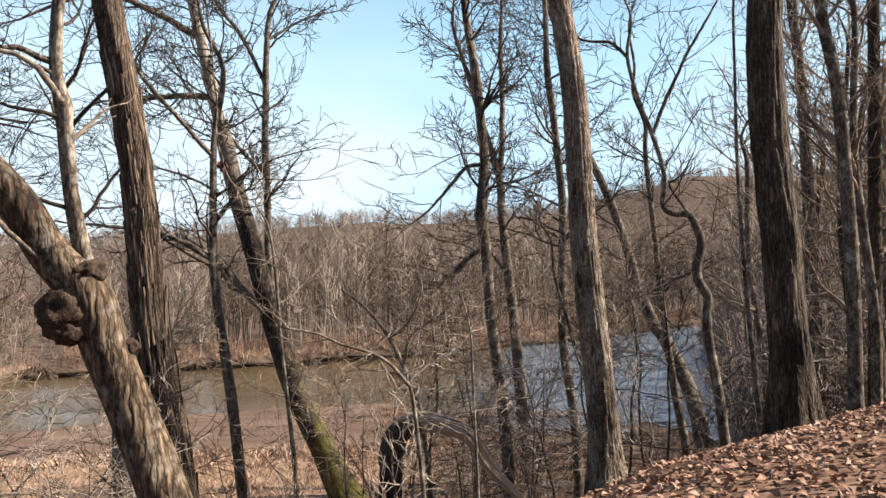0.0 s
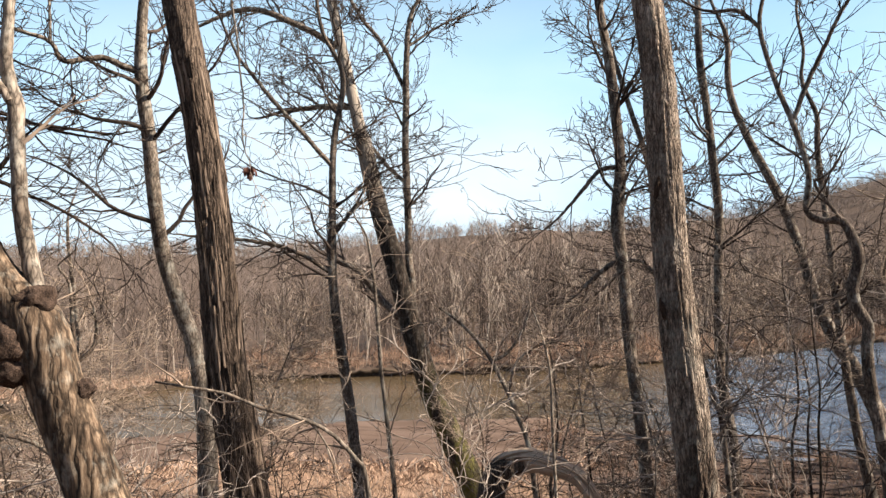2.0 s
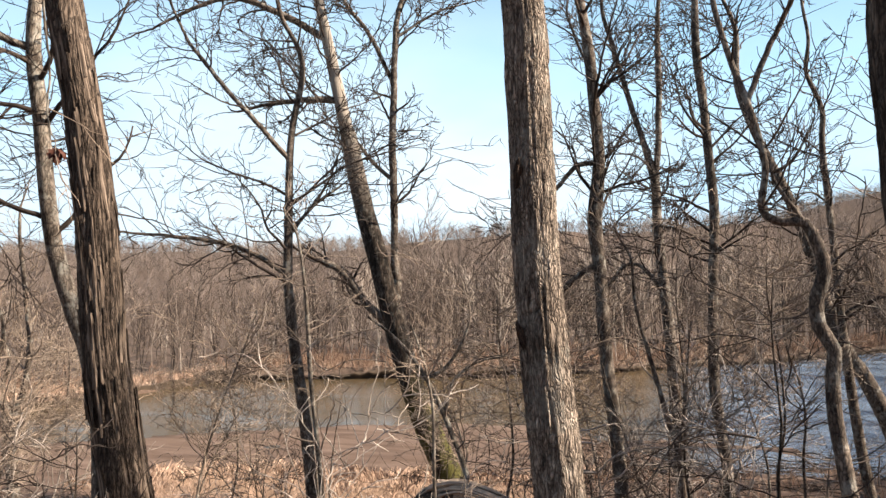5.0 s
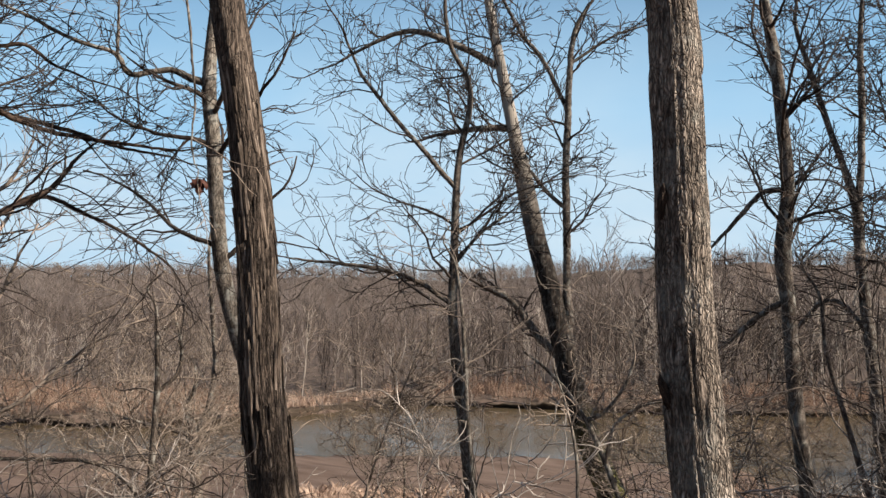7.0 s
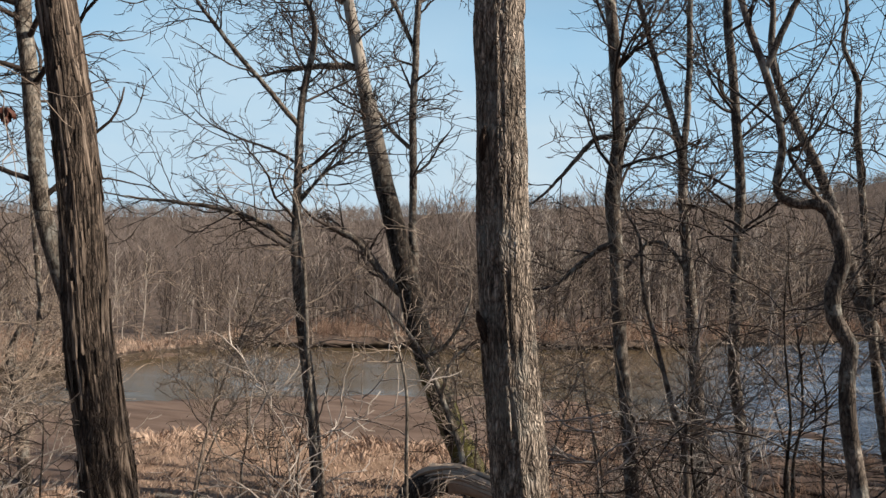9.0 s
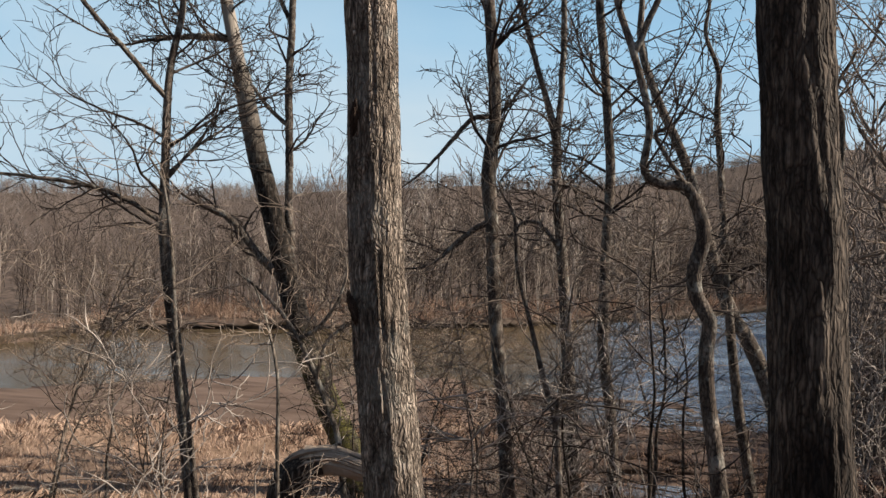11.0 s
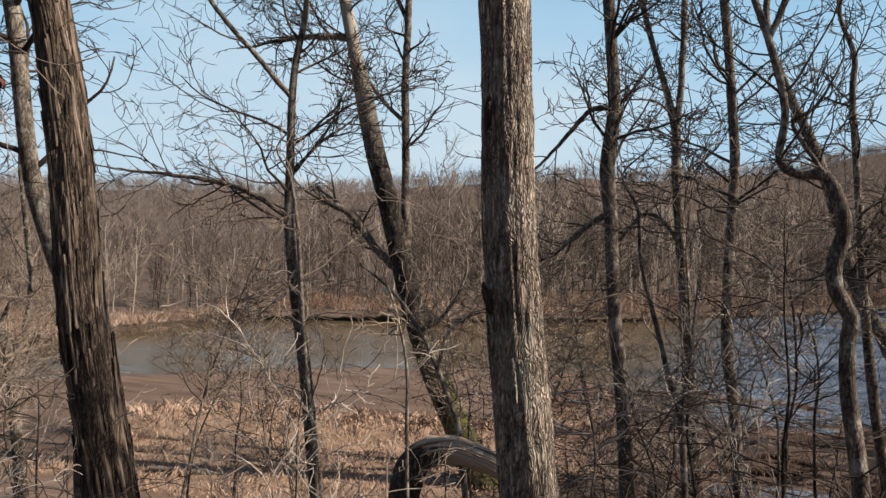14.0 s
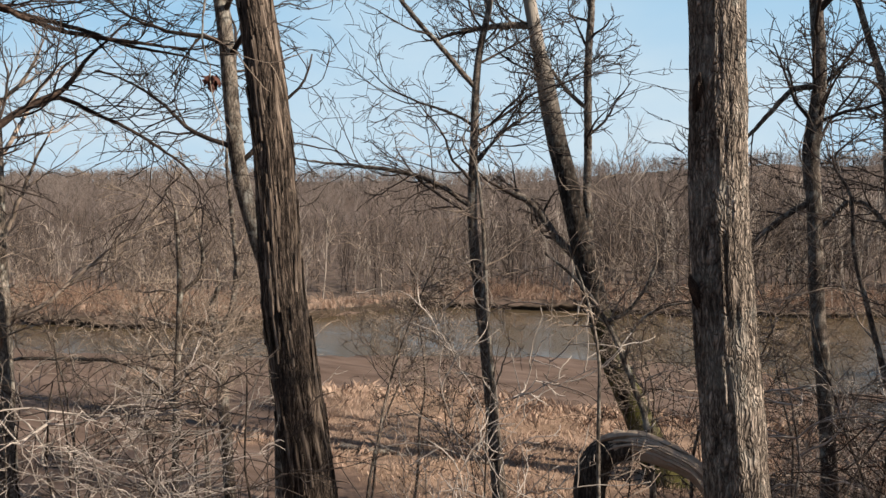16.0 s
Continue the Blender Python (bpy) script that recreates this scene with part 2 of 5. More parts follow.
def ground_material():
    """Leaf litter on the slope, straw-coloured grass on the flat, mud by the water."""
    m, nt, p = shader("ground_cover")
    pos = scaled(nt, (1, 1, 1))
    cells = node(nt, "TexVoronoi", [(pos, "Vector")], Scale=13.0)
    fine = node(nt, "TexNoise", [(pos, "Vector")], Scale=14, Detail=6, Roughness=0.7)
    clump = node(nt, "TexNoise", [(pos, "Vector")], Scale=0.9, Detail=4, Roughness=0.7)
    wide = node(nt, "TexNoise", [(pos, "Vector")], Scale=0.35, Detail=6, Roughness=0.6)
    litter = ramp(nt, cells.outputs["Color"], [(0.1, (0.072, 0.036, 0.024)), (0.5, (0.16, 0.092, 0.0624)), (0.9, (0.272, 0.176, 0.124))])
    litter = blend(nt, 1.0, litter, ramp(nt, fine.outputs["Fac"], [(0.3, (0.45, 0.42, 0.4)), (0.65, (1, 1, 1))]), "MULTIPLY")
    straw = ramp(nt, fine.outputs["Fac"], [(0.3, (0.127, 0.078, 0.0524)), (0.55, (0.247, 0.168, 0.118)), (0.75, (0.355, 0.262, 0.192))])
    straw = blend(nt, ramp(nt, wide.outputs["Fac"], [(0.45, (0, 0, 0)), (0.62, (0.64, 0.64, 0.64))]), straw, (0.13, 0.085, 0.055))
    silted = node(nt, "TexNoise", [(scaled(nt, (0.2, 1, 1)), "Vector")], Scale=0.8, Detail=5, Roughness=0.6)
    mud = ramp(nt, silted.outputs["Fac"], [(0.3, (0.0622, 0.041, 0.0297)), (0.5, (0.103, 0.0703, 0.0534)), (0.7, (0.149, 0.108, 0.086))])
    floor = ramp(nt, clump.outputs["Fac"], [(0.35, (0.032, 0.0232, 0.0184)), (0.65, (0.12, 0.0864, 0.0664))])
    zones = [nt.nodes.new("ShaderNodeAttribute") for _ in range(3)]
    for z, name in zip(zones, ("zone_grass", "zone_mud", "zone_wood")):
        z.attribute_name = name
    col = blend(nt, zones[0].outputs["Fac"], litter, straw)
    col = blend(nt, zones[2].outputs["Fac"], col, floor)
    col = blend(nt, zones[1].outputs["Fac"], col, mud)
    b = node(nt, "Bump", [(fine.outputs["Fac"], "Height")], Strength=0.6, Distance=0.02)
    nt.links.new(col, p.inputs["Base Color"])
    nt.links.new(b.outputs["Normal"], p.inputs["Normal"])
    p.inputs["Roughness"].default_value = 0.9
    p.inputs["Specular IOR Level"].default_value = 0.15
    return m


def water_material():
    """Silty olive river water with glassy streaks; ripples in two sizes, livelier in the shallows to the east, where
    sky reflection is put into the colour.
    """
    m, nt, p = shader("silty_water_with_painted_sky")
    small = node(nt, "TexNoise", [(scaled(nt, (1, 2.2, 1)), "Vector")], Scale=1.1, Detail=4, Roughness=0.55)
    large = node(nt, "TexNoise", [(scaled(nt, (0.5, 1.6, 1)), "Vector")], Scale=0.12, Detail=4)
    streak = node(nt, "TexNoise", [(scaled(nt, (0.16, 1, 1)), "Vector")], Scale=0.2, Detail=4, Roughness=0.55)
    c = nt.nodes.new("ShaderNodeTexCoord")
    sep = node(nt, "SeparateXYZ", [(c.outputs["Object"], "Vector")])
    east = node(nt, "MapRange", [(sep.outputs["X"], "Value")], From_Min=-2.0, From_Max=9.0, To_Min=0.05, To_Max=1.0)
    b = node(nt, "Bump", [(small.outputs["Fac"], "Height"), (east.outputs["Result"], "Strength")], Distance=0.3)
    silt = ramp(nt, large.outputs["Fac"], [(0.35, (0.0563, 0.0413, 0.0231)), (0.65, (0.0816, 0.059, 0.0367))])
    # Towards the east a pale sky-blue is painted in for the sky's reflection.
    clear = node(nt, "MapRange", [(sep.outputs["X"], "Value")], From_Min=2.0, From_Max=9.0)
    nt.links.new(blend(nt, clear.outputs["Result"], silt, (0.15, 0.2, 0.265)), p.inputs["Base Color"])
    nt.links.new(b.outputs["Normal"], p.inputs["Normal"])
    calm = node(nt, "MapRange", [(sep.outputs["X"], "Value")], From_Min=0.0, From_Max=9.0, To_Min=0.2, To_Max=0.06)
    nt.links.new(calm.outputs["Result"], p.inputs["Roughness"])
    glassy = node(nt, "MapRange", [(streak.outputs["Fac"], "Value")], From_Min=0.56, From_Max=0.68, To_Min=0.03, To_Max=0.3)
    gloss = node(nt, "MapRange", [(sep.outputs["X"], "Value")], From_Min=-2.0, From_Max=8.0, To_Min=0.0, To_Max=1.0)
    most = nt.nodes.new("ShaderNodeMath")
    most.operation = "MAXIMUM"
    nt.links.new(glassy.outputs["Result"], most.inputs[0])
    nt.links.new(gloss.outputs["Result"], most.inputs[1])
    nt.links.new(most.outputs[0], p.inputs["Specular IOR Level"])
    p.inputs["IOR"].default_value = 1.6
    return m


GROUND = ground_material()
WATER = water_material()


# ---- mesh helpers ----
class Bag:
    """Collects the points and faces of one mesh."""

    def __init__(self):
        self.v, self.f3, self.f4, self.n = [], [], [], 0

    def add(self, points, quads=None, tris=None):
        self.v.append(points)
        if quads is not None and len(quads):
            self.f4.append(quads + self.n)
        if tris is not None and len(tris):
            self.f3.append(tris + self.n)
        self.n += len(points)

    def arrays(self):
        v = np.concatenate(self.v) if self.v else np.zeros((0, 3))
        f4 = np.concatenate(self.f4) if self.f4 else np.zeros((0, 4), int)
        f3 = np.concatenate(self.f3) if self.f3 else np.zeros((0, 3), int)
        return v, f3, f4

    def mesh(self, name, material, smooth=True):
        v, f3, f4 = self.arrays()
        return make_mesh(name, v, f3, f4, material, smooth)


def make_mesh(name, v, f3, f4, material, smooth=True):
    me = bpy.data.meshes.new(name)
    me.vertices.add(len(v))
    me.vertices.foreach_set("co", np.asarray(v, np.float32).ravel())
    me.loops.add(f3.size + f4.size)
    me.loops.foreach_set("vertex_index", np.concatenate([f3.ravel(), f4.ravel()]).astype(np.int32))
    me.polygons.add(len(f3) + len(f4))
    me.polygons.foreach_set("loop_start", np.concatenate([np.arange(len(f3)) * 3, len(f3) * 3 + np.arange(len(f4)) * 4]).astype(np.int32))
    me.polygons.foreach_set("use_smooth", np.full(len(f3) + len(f4), smooth))
    me.update(calc_edges=True)
    me.validate()
    me.materials.append(material)
    return me


def part(name, mesh, parent, label=""):
    ob = new(name, mesh)
    ob.parent = parent
    return tagged(ob, label)


def empty(name, at, label, category, group="", kind=""):
    ob = new(name)
    ob.empty_display_size = 0.2
    ob.location = at
    return tagged(ob, label, category, group, kind)


QUAD_RING = {}


def ring_quads(n, k):
    """Faces of a tube of n rings with k corners."""
    if (n, k) not in QUAD_RING:
        i, j = np.meshgrid(np.arange(n - 1), np.arange(k), indexing="ij")
        a, b = i * k + j, i * k + (j + 1) % k
        QUAD_RING[n, k] = np.stack([a, b, b + k, a + k], -1).reshape(-1, 4)
    return QUAD_RING[n, k]


CORNERS = {k: np.stack([np.cos(np.arange(k) * 2 * np.pi / k), np.sin(np.arange(k) * 2 * np.pi / k)], -1) for k in (3, 4, 5, 6, 8, 12, 16, 24, 32, 72, 84, 120)}


def frames(p):
    t = np.gradient(p, axis=0)
    t /= np.linalg.norm(t, axis=1)[:, None] + 1e-9
    m = np.abs(t.mean(0))
    ref = np.zeros(3)
    ref[int(np.argmin(m))] = 1
    u = np.cross(t, ref)
    u /= np.linalg.norm(u, axis=1)[:, None] + 1e-9
    return t, u, np.cross(t, u)


def tube(bag, p, r, k, bumps=None):
    """A tapered limb along the points p with radii r; bumps: a share of the radius for each ring and corner."""
    _, u, w = frames(p)
    c = CORNERS[k]
    rr = r[:, None] if bumps is None else r[:, None] * (1 + bumps)
    v = p[:, None] + (rr * c[None, :, 0])[..., None] * u[:, None] + (rr * c[None, :, 1])[..., None] * w[:, None]
    bag.add(v.reshape(-1, 3), ring_quads(len(p), k))
    n = len(p)
    last = (n - 1) * k
    bag.f3.append(np.array([[last, last + i, last + i + 1] for i in range(1, k - 1)]) + bag.n - n * k)


def smooth_line(points, step):
    """A Catmull-Rom line through rows of x, y, z, r, with a row every step metres."""
    q = np.asarray(points, float)
    q = np.vstack([2 * q[0] - q[1], q, 2 * q[-1] - q[-2]])
    q[0, 3], q[-1, 3] = q[1, 3], q[-2, 3]
    rows = []
    for i in range(1, len(q) - 2):
        n = max(2, int(np.linalg.norm(q[i + 1, :3] - q[i, :3]) / step))
        s = (np.arange(n) / n)[:, None]
        a, b, c, d = q[i - 1], q[i], q[i + 1], q[i + 2]
        rows.append(0.5 * (2 * b + (c - a) * s + (2 * a - 5 * b + 4 * c - d) * s**2 + (3 * b - a - 3 * c + d) * s**3))
    rows.append(q[-2:-1])
    return np.vstack(rows)


def lattice(rng, rows, cols, nr, nc):
    """Smooth noise from 0 to 1 on nr x nc places, from a rows x cols lattice that closes on itself sideways."""
    g = rng.random((rows + 2, cols))
    y, x = np.linspace(0, rows, nr), np.arange(nc) * cols / nc
    yi, xi = y.astype(int), x.astype(int)
    fy, fx = y - yi, x - xi
    fy, fx = (fy * fy * (3 - 2 * fy))[:, None], (fx * fx * (3 - 2 * fx))[None]
    x1 = (xi + 1) % cols
    top = g[yi][:, xi] * (1 - fx) + g[yi][:, x1] * fx
    low = g[yi + 1][:, xi] * (1 - fx) + g[yi + 1][:, x1] * fx
    return top * (1 - fy) + low * fy


# ---- lie of the land ----
WATER_Z = -10.0
SLOPE = np.array([[-80, -0.8], [-25, -0.4], [-8, -0.2], [2, 0.0], [4, -0.3], [5.9, -1.0], [6.8, -1.5], [8.4, -2.4], [13.5, -3.9],
                  [20, -6.5], [28, -8.9], [33, -9.5], [44, -9.65], [400, -9.75]])
NEAR_SHORE = np.array([[-400, -80], [-90, 22], [-61, 45], [-46, 48], [-37, 57], [-26, 65], [-17, 69], [-8, 72], [-3, 67], [4, 67], [10, 68], [13, 60], [16, 56], [30, 54], [200, 50]])
# the grass ends short of the water; bare mud lies between
GRASS_EDGE = np.array([[-400, -90], [-90, 15], [-55, 36], [-50, 42], [-42, 42], [-31, 44], [-28, 47], [-20, 50.5], [-9, 51.5], [-4, 53], [1, 57], [30, 57], [200, 50]])


def wobble(x, y, size, seed=0.0):
    return (np.sin(x / size + 1.3 * np.sin(y / size * 0.7 + seed)) + np.sin(y / size * 1.13 + seed + 1.7 * np.sin(x / size * 0.6))) * 0.5


def far_shore_y(x):
    """The far water's edge; west of its inlet it juts out in a point."""
    px = np.array([-400, -110, -76, -58, -53, -50, -38, -24, -3, 25, 45, 70, 110, 300])
    py = np.array([-20, 36, 51, 58, 66, 92, 98, 104, 117, 147, 175, 230, 330, 420])
    return np.interp(x, px, py)


def right_shore_x(y):
    return np.interp(y, [-100, 52, 152, 300, 500], [15, 15, 39, 92, 170])


def height(x, y):
    x, y = np.asarray(x, float), np.asarray(y, float)
    s = -0.6 * x + 0.8 * y
    r = 0.8 * x + 0.6 * y
    z = np.interp(s, SLOPE[:, 0], SLOPE[:, 1]) + np.clip(0.06 * (r - 6), -0.35, 0.5) * np.clip(1 - s / 12, 0, 1)
    z = z - 0.45 * np.exp(-(((s - 5.4) / 1.2) ** 2)) * np.clip((7.5 - r) / 1.2, 0, 1)
    z = z + 0.05 * wobble(x, y, 0.9) * np.clip((s + 2) / 6, 0.3, 1) + 0.12 * wobble(x, y, 3.1, 2.0) * np.clip((s - 5) / 10, 0, 1) * np.clip((40 - s) / 10, 0.3, 1)
    near = np.interp(x, NEAR_SHORE[:, 0], NEAR_SHORE[:, 1]) + 1.2 * wobble(x, y, 4.0, 1.0) + 0.5 * wobble(x, y, 1.3, 3.0)
    z = np.where(s > 20, z - np.clip((y - near + 0.6) / 1.2, 0, 1) * 2.2, z)
    # the mud beyond the grass lies just above the water, in low streaks
    bare = np.clip((y - np.interp(x, GRASS_EDGE[:, 0], GRASS_EDGE[:, 1]) - 0.8 * wobble(x, y, 2.1, 2.0)) / 1.5, 0, 1) * (s > 20)
    z = z - bare * (0.2 + 0.1 * wobble(x * 0.3, y, 1.3, 2.0))
    pools = np.clip((x - 1) / 4, 0, 1) * np.clip((y - 40) / 3, 0, 1) * np.clip((70 - y) / 6, 0, 1) * (s > 20)
    z = z - 0.55 * pools * np.clip(2.2 * wobble(x * 0.28 + 2, y, 1.25, 3.6) - 0.5 - np.clip((11 - x) / 8, 0, 0.9), 0, 1)
    # wet hollow on the flat
    z = z - 0.9 * np.exp(-(((x - 8.0) / 4.0) ** 2 + ((y - 43.5) / 2.2) ** 2) ** 2)
    z = z - 0.3 * np.clip((x + 3) / 6, 0, 1) * np.clip((y - 34) / 4, 0, 1) * np.clip(wobble(x, y, 2.6, 5.0) * 1.5 + 0.5, 0, 1)
    # far side: a cut bank, a wooded flat, then a long ridge
    past = y - far_shore_y(x) + 1.5 * wobble(x, y, 7.0, 4.0) + 0.5 * wobble(x, y, 2.0, 1.0)
    back = y - np.minimum(far_shore_y(x), 190)
    rise = 18 + 23 * np.clip((x / np.maximum(y, 60) + 0.5) / 0.65, 0, 1) + 14 * np.clip(x / np.maximum(y, 60) / 0.25, 0, 1) + 16 * np.clip((x / np.maximum(y, 60) - 0.11) / 0.14, 0, 1)
    ridge = np.clip((past - 150) / 200, 0, 1) * (1.6 * wobble(x, y, 70.0, 2.0) + 0.9 * wobble(x, y, 23.0, 1.0))
    flat = -9.0 + ridge + 0.25 * wobble(x, y, 6.0) + np.clip((past - 30) / 300, 0, 1) * 8 + np.clip((back - 120) / 260, 0, 1) ** 1.5 * rise
    far = np.where(past > 0, WATER_Z - 0.8 + np.clip(past / 1.6, 0, 1) * (flat - WATER_Z + 0.8), -40)
    z = np.maximum(z, far)
    # wooded hill on the east side
    e = x - right_shore_x(y) + 1.2 * wobble(x, y, 6.0, 2.0)
    hill = WATER_Z - 0.6 + np.where(e > 0, 21 * (1 - np.exp(-np.clip(e, 0, None) / 26)), 0)
    z = np.where((e > 0) & (s > 4), np.maximum(z, hill * np.clip((s - 4) / 14, 0, 1) + z * (1 - np.clip((s - 4) / 14, 0, 1))), z)
    return z


def spread(limits, fine, growth, reach):
    """Grid lines that lie close within the limits and wider towards the reach."""
    lo, hi = limits
    mid = list(np.arange(lo, hi, fine))
    up, down, step = [hi], [lo], fine
    while up[-1] < reach[1]:
        step *= growth
        up.append(up[-1] + step)
    step = fine
    while down[-1] > reach[0]:
        step *= growth
        down.append(down[-1] - step)
    return np.array(sorted(set(down[1:] + mid + up)))


def grass_side(x, y):
    """1 where the flat is grassy, 0 where it is bare mud."""
    w = 3 * wobble(x, y, 2.3, 1.0) + 2 * wobble(x, y, 0.8, 4.0)
    west = np.clip((x - 2.0 + 0.8 * (y - 5.2) + w) / 3, 0, 1)
    spots = (wobble(x, y, 3.3, 0.5) + 0.6 * wobble(x, y, 1.4, 2.5) > 0.75) * 0.9
    return np.clip(np.maximum(west, spots) * np.clip((2 - x + w) / 6, 0, 1), 0, 1)


def build_ground():
    xs = spread((-10, 12), 0.28, 1.05, (-2600, 2600))
    ys = np.unique(np.concatenate([spread((3, 18), 0.28, 1.04, (-300, 4200)), np.arange(38.1, 72, 0.65)]))
    X, Y = np.meshgrid(xs, ys)
    Z = height(X, Y)
    v = np.stack([X, Y, Z], -1).reshape(-1, 3)
    n, k = len(ys), len(xs)
    i, j = np.meshgrid(np.arange(n - 1), np.arange(k - 1), indexing="ij")
    a = (i * k + j).ravel()
    me = make_mesh("ground", v, np.zeros((0, 3), int), np.stack([a, a + 1, a + k + 1, a + k], -1), GROUND)
    s = -0.6 * v[:, 0] + 0.8 * v[:, 1]
    w = 3 * wobble(v[:, 0], v[:, 1], 2.3, 1.0)
    past = v[:, 1] - far_shore_y(v[:, 0])
    meadow = grass_side(v[:, 0], v[:, 1])
    bare = np.clip((v[:, 1] - np.interp(v[:, 0], GRASS_EDGE[:, 0], GRASS_EDGE[:, 1]) - 0.8 * wobble(v[:, 0], v[:, 1], 2.1, 2.0)) / 0.8, 0, 1) * (s > 20)
    grass = np.clip((s + w - 27) / 5, 0, 1) * meadow * (past < 0) * (1 - bare)
    mud = np.clip((1 - meadow) * np.clip((s - 27) / 5, 0, 1) * (past < 0) * 0.9 + (v[:, 2] < -9.72) * (past < -2) + np.clip((v[:, 0] + w) / 5, 0, 1) * np.clip((s - 22) / 6, 0, 1) * (past < 0) * (v[:, 2] < -8.6), 0, 0.95)
    mud = np.maximum(mud, 0.95 * bare * (past < 0))
    wood = np.clip((past + 4) / 2, 0, 1) + np.clip((v[:, 0] - right_shore_x(v[:, 1])) / 5, 0, 1) * (s > 10)
    for name, values in (("zone_grass", grass), ("zone_mud", mud), ("zone_wood", np.clip(wood, 0, 1))):
        me.attributes.new(name, "FLOAT", "POINT").data.foreach_set("value", values.astype(np.float32))
    return tagged(new("ground", me), "leaf-littered slope falling to a straw-coloured river flat", "ground", kind="structure")


ground = build_ground()


def build_water():
    xs, ys = np.linspace(-420, 320, 75), np.linspace(-60, 420, 49)
    X, Y = np.meshgrid(xs, ys)
    v = np.stack([X, Y, np.full_like(X, WATER_Z)], -1).reshape(-1, 3)
    i, j = np.meshgrid(np.arange(48), np.arange(74), indexing="ij")
    a = (i * 75 + j).ravel()
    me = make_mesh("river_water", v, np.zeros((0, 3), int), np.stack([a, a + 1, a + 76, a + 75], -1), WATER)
    return tagged(new("river_water", me), "slow silty brown river mirroring woods and sky, eastern sky-blue put into its colour", "river", kind="structure")


build_water()


# ---- growing trees ----
def unit(v):
    return v / (np.linalg.norm(v) + 1e-9)


def tilted(rng, d, angle):
    """A direction that leaves d by the angle, to a random side."""
    side = unit(np.cross(d, rng.normal(size=3)))
    return unit(d * math.cos(angle) + side * math.sin(angle))


def sprout(bag, rng, p, d, length, r, level, style):
    """A branch with its twigs, which leave it by turns to either side. style: children by level, wander, upward pull, spread, thinnest radius."""
    kids, wander, pull, spread_angle, thin = style
    n = 11 if length > 1.6 else (8 if length > 0.7 else 5)
    pts = np.empty((n, 3))
    pts[0] = p
    step = length / (n - 1)
    flat = unit(np.cross(d, np.array((0, 0, 1.0)) + rng.normal(size=3) * 0.45))
    bend = rng.normal(size=3) * wander * 0.8
    turn = 1 if rng.random() < 0.5 else -1
    kink = wander * (1.0 + 0.25 * level)
    curl = pull * (0.3 + 1.5 * rng.random())
    for i in range(1, n):
        bend = 0.35 * bend + rng.normal(size=3) * wander * (0.6 + 0.15 * level)
        if rng.random() < 0.7:
            turn = -turn
        d = unit(d + bend + flat * turn * kink + np.array((0, 0, curl * (0.4 + 1.2 * i / n))))
        pts[i] = pts[i - 1] + d * step * (0.7 + 0.6 * rng.random())
    tail = max(thin * 0.55, r * 0.28)
    radii = np.linspace(r, tail, n)
    tube(bag, pts, radii, 5 if r > 0.035 else (4 if r > 0.014 else 3))
    if level >= len(kids):
        return
    side = turn
    for c in range(kids[level]):
        u = 0.15 + 0.83 * (c + rng.random()) / kids[level]
        f = u * (n - 1)
        i = min(int(f), n - 2)
        q = pts[i] + (pts[i + 1] - pts[i]) * (f - i)
        dd = unit(pts[i + 1] - pts[i])
        side = -side if rng.random() < 0.85 else side
        a = spread_angle * (0.6 + 0.7 * rng.random())
        out = unit(dd * math.cos(a) + unit(flat * side + rng.normal(size=3) * 0.4) * math.sin(a))
        sprout(bag, rng, q, out, length * (0.34 + 0.42 * rng.random()) * (1.2 - 0.5 * u), max(thin, (r + (tail - r) * u) * (0.42 + 0.2 * rng.random())), level + 1, style)


def along(rng, line, lo, hi):
    """A random place on a line of rows, between two heights' shares, with its direction and radius."""
    i = int((lo + (hi - lo) * rng.random()) * (len(line) - 2))
    return line[i, :3], unit(line[i + 1, :3] - line[i, :3]), line[i, 3]


def rooted(points, top, sink=0.25, flare=1.25):
    """Lengthens a measured stem down into the soil and up to its top height, thinning out."""
    q = np.asarray(points, float)
    if q[0, 2] > q[-1, 2]:
        q = q[::-1]
    d = unit(q[0, :3] - q[1, :3])
    d = unit(d * (1, 1, 1) + np.array((0, 0, -0.6)))
    low, rows = q[0].copy(), []
    for _ in range(200):
        if low[2] < float(height(low[0], low[1])) - sink:
            break
        low[:3] += d * 0.1
    gap = q[0, 2] - low[2]
    if gap > 0.3:
        low[3] = q[0, 3] * flare
        rows.append(low)
        mid = q[0] * 0.65 + low * 0.35
        mid[3] = q[0, 3] * 1.04
        if gap > 1.0:
            rows.append(mid)
    else:
        q[0] = low
        q[0, 3] = q[1, 3] * flare
    rows.extend(q)
    if top > q[-1, 2] + 0.5:
        d = unit(q[-1, :3] - q[-2, :3])
        rise = top - q[-1, 2]
        d = unit(d + np.array((0, 0, 0.6)))
        for share, thick in ((0.35, 0.72), (0.7, 0.42), (1.0, 0.12)):
            e = q[-1].copy()
            e[:3] += d * rise * share / max(d[2], 0.3) * 0.9
            e[0] += 0.25 * math.sin(7 * share + q[0, 0])
            e[3] = q[-1, 3] * thick
            rows.append(e)
    return np.array(rows)


